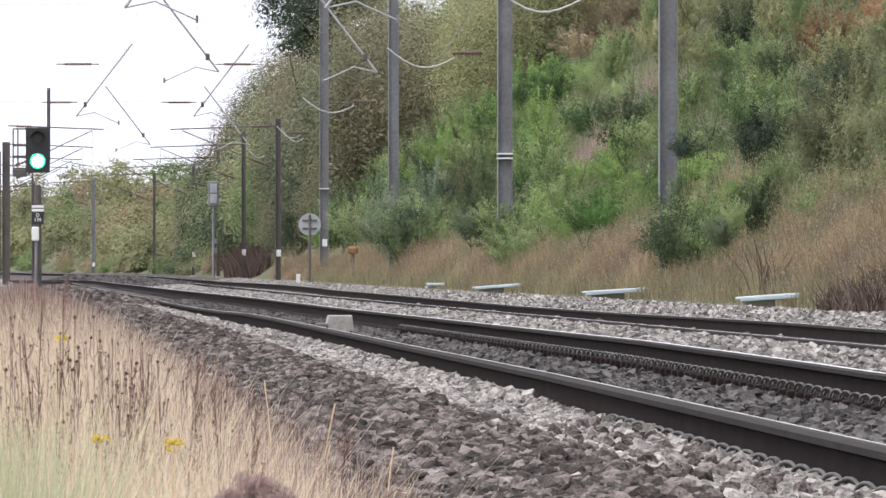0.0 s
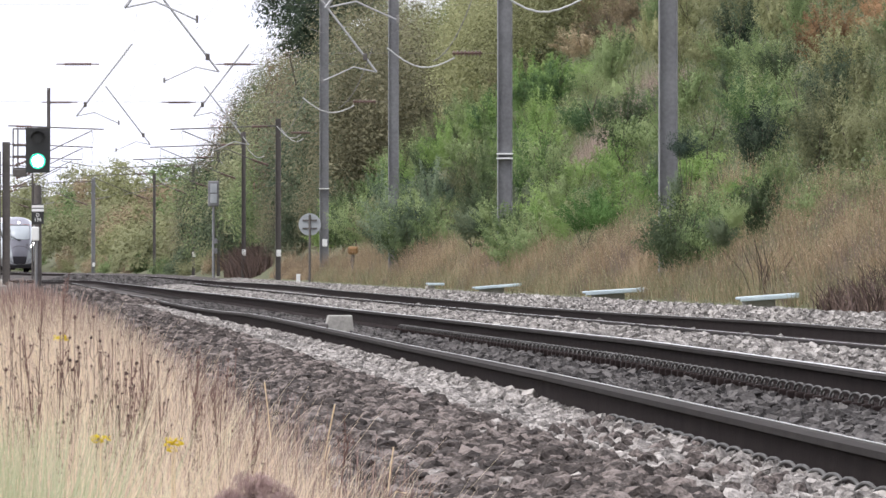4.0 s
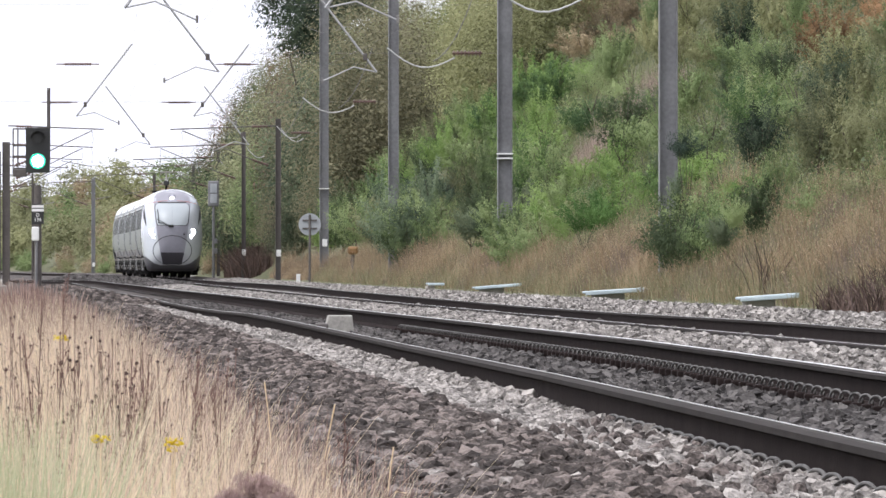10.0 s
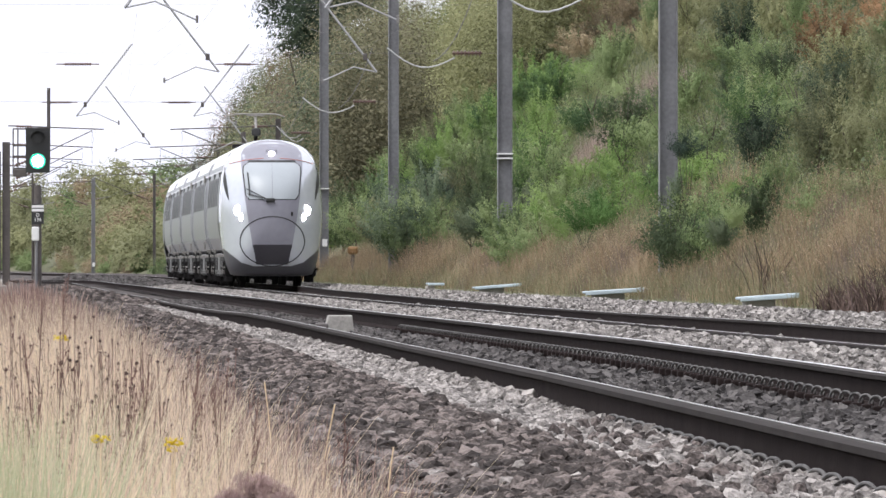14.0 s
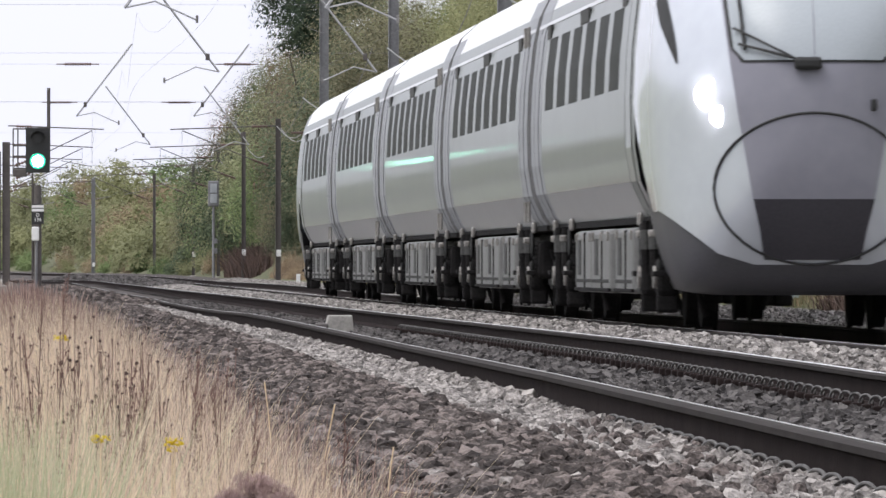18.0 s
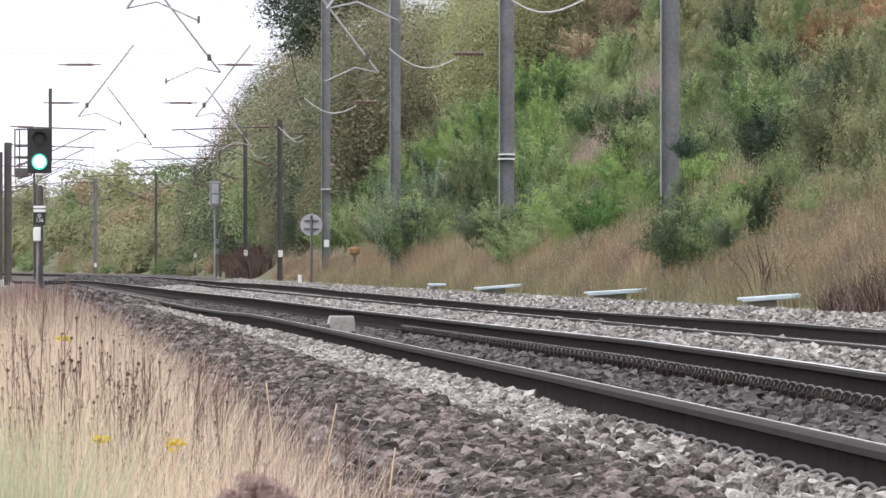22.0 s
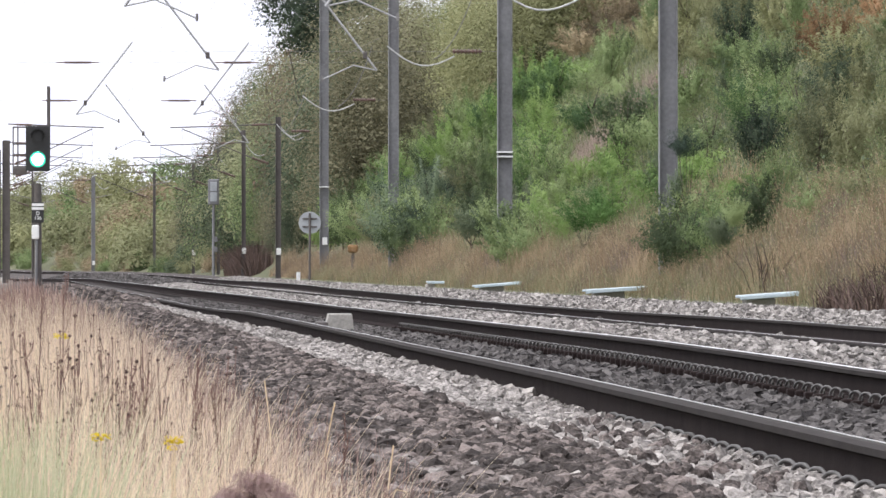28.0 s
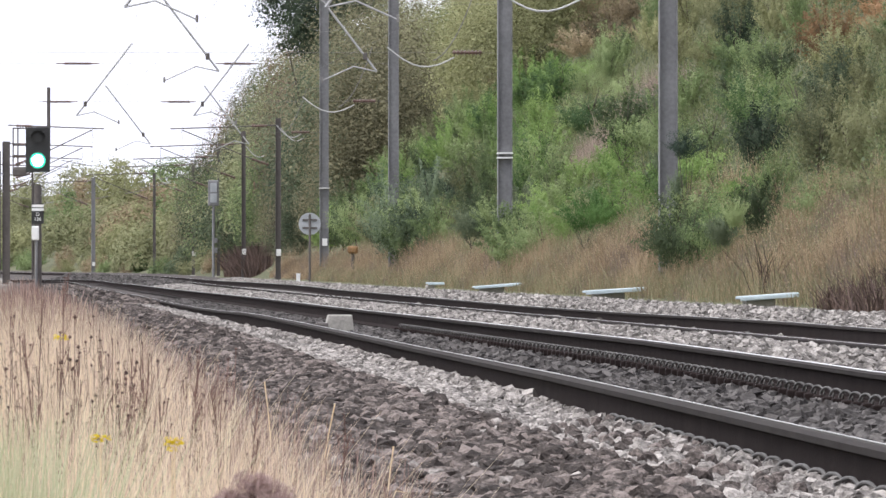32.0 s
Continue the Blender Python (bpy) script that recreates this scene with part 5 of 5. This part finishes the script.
NC = 1.9


def ring_radius(a):
    """Distance from the nose's middle to its outline in the direction a."""
    best = 1.5
    dy, dz = math.cos(a), math.sin(a)
    m = len(NOSE_RING)
    for k in range(m):
        (y0, z0), (y1, z1) = NOSE_RING[k], NOSE_RING[(k + 1) % m]
        ey, ez = y1 - y0, z1 - z0
        den = dy * ez - dz * ey
        if abs(den) > 1e-9:
            t = (y0 * ez - (z0 - NC) * ey) / den
            u = (y0 * dz - (z0 - NC) * dy) / den
            if t > 0 and -1e-6 <= u <= 1 + 1e-6:
                best = t
    return best


def nose_depth(y, z):
    a = math.atan2(z - NC, y)
    q = min(math.hypot(y, z - NC) / ring_radius(a), 1.0)
    s_ = math.sin(a)
    reach = 1.5 + 1.5 * max(s_, 0) ** 2 - 0.75 * max(-s_, 0) ** 2
    return reach * (1 - (1 - q ** 2.3) ** 0.62)


def nose_patch(left, right, z0, z1, out, nu=14, nv=16):
    """A sheet on the nose between the edges left(z) and right(z)."""
    V = []
    for z in np.linspace(z0, z1, nv):
        for u in np.linspace(0, 1, nu):
            y = left(z) + (right(z) - left(z)) * u
            V.append((-nose_depth(y, z) + out, y, z))
    F = [(i * nu + k, i * nu + k + 1, (i + 1) * nu + k + 1, (i + 1) * nu + k) for i in range(nv - 1) for k in range(nu - 1)]
    return smooth(fast_mesh("patch", V, F))


def on_nose(y, z, out=0.0):
    return Vector((-nose_depth(y, z) + out, y, z))


def add_nose(car, x_tip, paint):
    """The sloping cab end; x_tip is the tip's place on the car."""
    seg, rings, back = 72, 18, 4.3
    V, F, zc = [], [], []
    angles = [2 * math.pi * k / seg for k in range(seg)]
    for i in range(1, rings + 1):
        q = (i / rings) ** 0.8
        for a in angles:
            r = ring_radius(a) * q
            y, z = r * math.cos(a), NC + r * math.sin(a)
            V.append((-nose_depth(y, z), y, z))
    for a in angles:
        r = ring_radius(a)
        V.append((-back, r * math.cos(a), NC + r * math.sin(a)))
    V.append((0, 0, NC))
    faces = [(i * seg + k, (i + 1) * seg + k, (i + 1) * seg + (k + 1) % seg, i * seg + (k + 1) % seg) for i in range(rings) for k in range(seg)]
    faces += [(len(V) - 1, k, (k + 1) % seg) for k in range(seg)]
    for name, mat_, low, label in (("nose", paint, False, "white sloping cab nose"), ("nose_skirt", M_SKIRT, True, "grey lower skirt")):
        bm = bmesh.new()
        vs = [bm.verts.new(v) for v in V]
        for f in faces:
            bm.faces.new([vs[j] for j in f]).smooth = True
        everything = lambda: bm.verts[:] + bm.edges[:] + bm.faces[:]
        if low:
            # the skirt lies just inside the shell and shows where that is cut away
            for v in bm.verts:
                v.co = Vector((v.co.x - 0.012, v.co.y * 0.99, NC + (v.co.z - NC) * 0.992))
            bmesh.ops.bisect_plane(bm, geom=everything(), plane_co=(0, 0, 1.25), plane_no=(0, 0, 1), clear_outer=True)
            bmesh.ops.bisect_plane(bm, geom=everything(), plane_co=(-2.6, 0, 0), plane_no=(1, 0, 0.35), clear_inner=True)
        else:
            bmesh.ops.bisect_plane(bm, geom=everything(), plane_co=(0, 0, 0.58), plane_no=(0, 0, 1), clear_inner=True)
            for sd in (-1, 1):
                for yc, zc_, slope in ((0.5, 0.58, 0.3), (0.85, 0.70, 0.8)):
                    bmesh.ops.bisect_plane(bm, geom=everything(), plane_co=(0, sd * yc, zc_), plane_no=(0, -sd * slope, 1), clear_inner=True)
            # behind the cab the shell ends at the floor
            bmesh.ops.bisect_plane(bm, geom=everything(), plane_co=(-1.6, 0, 0.75), plane_no=(0.5, 0, 1), clear_inner=True)
        ob = part(name, bm, mat_, car, label)
        ob.location.x = x_tip
    edge = lambda z: float(np.interp(z, (0.5, 0.9, 1.15, 1.9, 2.4, 3.3, 3.6, 3.78, 3.9, 3.95), (0.40, 0.47, 0.53, 0.66, 0.73, 0.82, 0.80, 0.68, 0.42, 0.22)))
    for name, mat_, z0, z1, out in (("centre_panel", M_GREY, 1.14, 3.94, 0.012), ("lower_panel", M_NOSE_DARK, 0.62, 1.15, 0.014)):
        ob = part(name, nose_patch(lambda z: -edge(z), edge, z0, z1, out, 15, 26), mat_, car, "grey centre panel" if z1 > 2 else "dark lower panel")
        ob.location.x = x_tip
    pane = lambda z: float(np.interp(z, (2.36, 2.46, 3.1, 3.26, 3.34), (0.60, 0.69, 0.755, 0.74, 0.60)))
    rim = lambda z: pane(min(max(z, 2.36), 3.34)) + 0.03
    ob = part("screen_surround", nose_patch(lambda z: -rim(z), rim, 2.34, 3.40, 0.020, 15, 20), M_LINE, car, "black windscreen surround")
    ob.location.x = x_tip
    ob = part("windscreen", nose_patch(lambda z: -pane(z), pane, 2.36, 3.34, 0.028, 15, 20), M_SCREEN, car, "windscreen with the sky's pale reflection in its colour")
    ob.location.x = x_tip
    wz = tube([on_nose(-0.05 - 0.60 * u, 2.34 + 0.16 * u, 0.07) for u in np.linspace(0, 1, 6)], 0.014)
    ob = part("wiper_arm", wz, M_LINE, car)
    ob.location.x = x_tip
    ob = part("wiper_arm", tube([on_nose(-0.03 - 0.66 * u, 2.30 + 0.34 * u, 0.075) for u in np.linspace(0, 1, 6)], 0.012), M_LINE, car)
    ob.location.x = x_tip
    ob = part("wiper_blade", tube([on_nose(-0.60 - 0.05 * u, 2.45 + 0.62 * u, 0.06) for u in np.linspace(0, 1, 6)], 0.016), M_LINE, car)
    ob.location.x = x_tip
    c = on_nose(-0.06, 2.33, 0.06)
    ob = part("wiper_hub", box(0.10, 0.24, 0.11, *c, 0.03), M_LINE, car)
    ob.location.x = x_tip
    loop = [on_nose(0.86 * math.cos(a), 1.24 + 0.66 * math.sin(a), 0.012) for a in np.linspace(0, 2 * math.pi, 49)]
    ob = part("coupler_cover_seam", tube(loop, 0.013), M_LINE, car, "black oval seam")
    ob.location.x = x_tip
    for sd in (-1, 1):
        for y_, z_, r_ in ((0.90, 2.06, 0.125), (0.81, 1.87, 0.085)):
            bm = bmesh.new()
            bmesh.ops.create_uvsphere(bm, u_segments=16, v_segments=10, radius=r_, matrix=Matrix.Translation(on_nose(sd * y_, z_, 0.0)) @ Matrix.Diagonal((0.25, 1, 1.1, 1)))
            ob = part("headlight", bm, M_HEADLAMP, car, "lit white headlight")
            ob.location.x = x_tip
        inner = lambda z: sd * float(np.interp(z, (2.34, 2.5, 2.8, 3.22), (1.15, 1.155, 1.19, 1.25)))
        outer = lambda z: sd * float(np.interp(z, (2.34, 2.5, 2.7, 2.9, 3.22), (1.16, 1.215, 1.27, 1.285, side_y(3.22) - 0.014)))
        ob = part("cab_side_window", nose_patch(inner, outer, 2.34, 3.22, 0.018, 6, 14), M_LINE, car, "dark curved cab side window")
        ob.location.x = x_tip
    ob = part("screen_divider", tube([on_nose(0.0, z, 0.032) for z in np.linspace(2.38, 3.33, 8)], 0.004), M_GREY, car)
    ob.location.x = x_tip
    for a, c in ((-1.12, -0.22), (0.22, 1.12)):
        pts = [on_nose(y, 3.46 - 0.075 * (y / 0.8) ** 2, 0.026) for y in np.linspace(a, c, 8)]
        ob = part("red_line", tube(pts, 0.008), M_REDLINE, car, "thin red line")
        ob.location.x = x_tip
    bm = bmesh.new()
    p = on_nose(0, 3.56, 0.03)
    bmesh.ops.create_cone(bm, cap_ends=True, segments=20, radius1=0.085, radius2=0.07, depth=0.06, matrix=Matrix.Translation(p) @ Matrix.Rotation(math.pi / 2, 4, "Y"))
    ob = part("marker_light", bm, M_MARKER, car, "lit white marker light")
    ob.location.x = x_tip
    ob = part("marker_frame", box(0.02, 0.30, 0.26, p.x - 0.045, 0, 3.56, 0.005), M_GREY, car)
    ob.location.x = x_tip
    ob = part("air_inlet", box(0.05, 0.05, 0.10, *on_nose(0.52, 1.97, 0.015), 0.01), M_LINE, car)
    ob.location.x = x_tip


WHEEL = None


def wheel_mesh():
    bm = bmesh.new()
    for x0, x1, r in ((-0.065, 0.045, 0.44), (0.045, 0.075, 0.47)):
        rod((0, x0, 0), (0, x1, 0), r, bm, seg=24)
    rod((0, -0.085, 0), (0, 0.08, 0), 0.12, bm, seg=12)
    me = bpy.data.meshes.new("wheel")
    bm.to_mesh(me)
    bm.free()
    me.materials.append(M_UNDER)
    return me


def build_car(first, last, pan):
    """A coach: x runs forward from its middle, y to its left, z up from the rails. Cab at the front or the rear end."""
    car = new("train_coach")
    x1 = CAR / 2 - (4.2 if first else 0.35)
    x0 = -CAR / 2 + (4.2 if last else 0.35)
    if first:
        add_nose(car, CAR / 2 - 0.1, M_NOSE)
    if last:
        hub = new("tail_cab")
        hub.parent = car
        hub.matrix_basis = Matrix.Translation((-CAR / 2 + 0.1, 0, 0)) @ Matrix.Rotation(math.pi, 4, "Z")
        # the tail nose takes the shaded colour of the sides
        add_nose(hub, 0.0, M_WHITE_SHADED)
    full = [(-y, z) for y, z in HALF] + [(y, z) for y, z in reversed(HALF[:-1])]
    part("lower_side", shell(x0, x1, [(-y, z) for y, z in HALF], 0, 2, "lower_side"), M_LOWER, car, "lower body band in lightened body paint")
    part("lower_side", shell(x0, x1, list(HALF), 0, 2, "lower_side"), M_LOWER, car, "lower body band in lightened body paint")
    part("body_side", shell(x0, x1, [(-y, z) for y, z in HALF], 2, 7, "body_side"), M_WHITE_SHADED, car)
    part("body_side", shell(x0, x1, list(HALF), 2, 7, "body_side"), M_WHITE_SHADED, car)
    part("roof", shell(x0, x1, full, 7, 17, "roof"), M_ROOF, car, "pale grey roof")
    part("floor_pan", box(x1 - x0, 2.3, 0.06, (x0 + x1) / 2, 0, 0.99), M_UNDER, car)
    for xe, cab in ((x0, last), (x1, first)):
        if not cab:
            bm = bmesh.new()
            bm.faces.new([bm.verts.new((xe, y, z)) for y, z in full])
            part("end_wall", bm, M_BELLOWS, car)
            sgn = 1 if xe > 0 else -1
            bm = shell(xe, xe + sgn * 0.35, [(y * 0.97, 0.98 + (z - 0.98) * 0.985) for y, z in full], 0, len(full) - 1, "gangway_bellows")
            part("gangway_bellows", bm, M_BELLOWS, car, "grey gangway bellows")
            for sd in (-1, 1):
                part("end_seam", side_panel(xe - sgn * 0.03, xe - sgn * 0.09, 1.0, 3.3, 0.004, sd), M_LINE, car)
            for sd in (-1, 1):
                part("end_panel", side_panel(xe - sgn * 0.1, xe - sgn * 2.5, 1.0, 3.5, 0.003, sd), M_END, car, "end panel of the body, toned for its duller reflection")
            for z in (1.15, 3.05):
                part("grab_rail", rod((xe - sgn * 0.06, -1.38, z - 0.1), (xe - sgn * 0.06, -1.38, z + 0.12), 0.02), M_STEEL, car)
    # doors near both ends, with windows between
    dx = [x0 + (1.5 if not last else 1.0), x1 - (1.5 if not first else 1.0)]
    for sd in (-1, 1):
        for xd in dx:
            door = part("door", side_panel(xd - 0.46, xd + 0.46, 1.06, 3.06, 0.008, sd), M_WHITE_SHADED if abs(xd) < 9.5 else M_END, car, "flush plug door")
            for e in (-0.49, 0.49):
                part("door_seam", side_panel(xd + e - 0.018, xd + e + 0.018, 1.02, 3.12, 0.009, sd), M_LINE, door)
        a, b = dx[0] + 1.4, dx[1] - 1.4
        nwin = 6 if (first or last) else 8
        pitch = (b - a) / nwin
        for k in range(nwin):
            xm = a + pitch * (k + 0.5)
            part("window", side_panel(xm - pitch * 0.33, xm + pitch * 0.33, 2.21, 2.97, 0.003, sd), M_GLASS, car)
        part("cantrail_strip", side_panel(x0 + 0.1, x1 - 0.1, 3.13, 3.17, 0.008, sd), M_LOWER, car)
        for k in range(3):
            part("side_lamp", box(1.7 if k == 1 else 0.8, 0.03, 0.15, a + (b - a) * (0.02 + 0.48 * k), sd * (side_y(3.06) + 0.01), 3.05, 0.01), M_LINE, car)
        for k in (-10.4, -6.7, 6.7, 10.4):
            if x0 < k < x1:
                part("skirt_bracket", box(0.12, 0.06, 0.13, k, sd * 1.19, 1.0, 0.025), M_STEEL, car, "worn steel lifting bracket")
    # underframe
    for xm, ln, w in ((0.0, 3.6, 2.45), (-4.0, 3.2, 2.4), (4.0, 3.2, 2.4)):
        pod = part("equipment_case", box(ln, w, 0.62, xm, 0, 0.62, 0.05), M_PODS, car, "pale grey equipment case")
        for sd in (-1, 1):
            part("grille", box(0.55, 0.02, 0.36, xm - 0.75, sd * (w / 2 + 0.004), 0.66, 0.005), M_GRILLE, pod, "dark louvred grille")
            part("case_seam", box(0.035, 0.02, 0.56, xm + 0.35, sd * (w / 2 + 0.004), 0.63), M_UNDER, pod)
            for k in range(9):
                part("louvre", box(0.16, 0.02, 0.035, xm - ln * 0.42 + k * ln * 0.105, sd * (w / 2 + 0.006), 0.425, 0.004), M_GRILLE, pod)
            for k in (-0.38, 0.1, 0.45):
                part("latch", box(0.06, 0.03, 0.09, xm + ln * k, sd * (w / 2 + 0.01), 0.86, 0.008), M_STEEL, pod)
            part("lower_rail", box(ln, 0.03, 0.035, xm, sd * (w / 2 + 0.004), 0.34, 0.008), M_UNDER, pod)
    for xb in (-8.6, 8.6):
        bog = part("bogie", box(3.5, 0.2, 0.42, xb, -1.04, 0.64, 0.06), M_UNDER, car, "dark bogie")
        part("side_frame", box(3.5, 0.2, 0.42, xb, 1.04, 0.64, 0.06), M_UNDER, bog)
        part("bolster", box(4.4, 1.9, 0.5, xb, 0, 0.70, 0.05), M_UNDER, bog)
        for xw in (-1.3, 1.3):
            part("axle", rod((xb + xw, -0.8, 0.46), (xb + xw, 0.8, 0.46), 0.085), M_UNDER, bog)
            for sd in (-1, 1):
                w_ = part("wheel", WHEEL, M_UNDER, bog)
                w_.matrix_basis = Matrix.Translation((xb + xw, sd * 0.755, 0.46)) @ Matrix.Rotation(0 if sd < 0 else math.pi, 4, "Z")
                part("axle_box", box(0.34, 0.2, 0.34, xb + xw, sd * 1.12, 0.47, 0.05), M_UNDER, bog)
                part("axle_cap", rod((xb + xw, sd * 1.22, 0.47), (xb + xw, sd * 1.245, 0.47), 0.10, seg=12), M_STEEL, bog, "worn steel axle cap")
                for e in (-0.27, 0.27):
                    part("spring", insulator((xb + xw + e, sd * 1.13, 0.54), (xb + xw + e, sd * 1.13, 0.84), 0.06, 7, M_UNDER), M_UNDER, bog)
                part("brake_hanger", box(0.16, 0.2, 0.34, xb + xw - 0.62, sd * 1.08, 0.32, 0.03), M_UNDER, bog)
                part("sand_pipe", rod((xb + xw * 1.45, sd * 1.0, 0.75), (xb + xw * 1.35, sd * 0.8, 0.12), 0.025), M_UNDER, bog)
                part("damper", rod((xb + xw * 0.55, sd * 1.2, 0.5), (xb + xw * 0.55, sd * 1.2, 0.98), 0.045), M_UNDER, bog)
                part("damper_sleeve", rod((xb + xw * 0.55, sd * 1.2, 0.72), (xb + xw * 0.55, sd * 1.2, 0.90), 0.055), M_GRILLE, bog)
                part("yaw_bracket", box(0.10, 0.07, 0.07, xb + xw * 0.8, sd * 1.24, 0.86, 0.015), M_STEEL, bog)
                hose = [(xb + xw * 1.2 + 0.06 * math.sin(3 * u), sd * 1.2, 0.95 - 0.5 * u) for u in np.linspace(0, 1, 7)]
                part("hose", tube(hose, 0.022), M_LINE, bog, "black rubber hose")
                part("step", box(0.34, 0.10, 0.05, xb + xw * 1.3, sd * 1.22, 0.5, 0.01), M_UNDER, bog)
    if pan:
        xp = -9.0
        base = part("pantograph", box(1.6, 1.3, 0.10, xp, 0, 3.98, 0.02), M_UNDER, car, "dark raised pantograph")
        for sd in (-1, 1):
            part("insulator", insulator((xp + 0.5, sd * 0.5, 3.8), (xp + 0.5, sd * 0.5, 3.96), 0.08, 3, M_INSUL), M_INSUL, base)
        part("lower_arm", rod((xp - 0.6, 0, 4.02), (xp + 0.9, 0, 4.38), 0.05), M_UNDER, base)
        part("elbow", box(0.26, 0.26, 0.22, xp + 0.9, 0, 4.38, 0.05), M_LINE, base)
        part("upper_arm", rod((xp + 0.9, 0, 4.38), (xp - 0.2, 0, 4.86), 0.035), M_STEEL, base)
        for d in (-0.18, 0.18):
            pts = [(xp - 0.2 + d, y, 4.90 - max(abs(y) - 0.5, 0) ** 2 * 0.75) for y in np.linspace(-0.82, 0.82, 15)]
            part("collector_strip", tube(pts, 0.022), M_STEEL, base)
        part("head_link", box(0.40, 0.5, 0.04, xp - 0.2, 0, 4.86, 0.01), M_STEEL, base)
    return tagged(car, "silver-white " + ("cab coach with sloping nose, lit lamps" if first else "tail cab coach" if last else "electric coach") + " and dark windows",
                  "train coach", "coaches of the train")


WHEEL = wheel_mesh()
cars = [build_car(True, False, True)]
middle = build_car(False, False, False)
cars += [middle, copy_thing(middle, pose(0, 0, 0)), copy_thing(middle, pose(0, 0, 0)), build_car(False, True, False)]

NOSE_AT, SPEED = 103.5, 52.2


def coach_pose(k, t):
    """Where coach k stands at t: its bogies ride on the far track."""
    mid = NOSE_AT - SPEED * (t - 17) + CAR * (k + 0.5)
    q = []
    for d in (-8.6, 8.6):
        s = mid - d
        q.append(place(min(max(s, S_MIN + 1), S_MAX - 1), 4.4975, float(far_level(s)) + 0.004))
    rear, front = q
    way = front - rear
    yaw, climb = math.atan2(way.y, way.x), math.atan2(way.z, math.hypot(way.x, way.y))
    return Matrix.Translation((rear + front) / 2) @ Matrix.Rotation(yaw, 4, "Z") @ Matrix.Rotation(-climb, 4, "Y")


def motions():
    for k, car in enumerate(cars):
        walk(car, [(t, coach_pose(k, t)) for t in np.arange(0, 32.01, 0.5).tolist()])


motions()
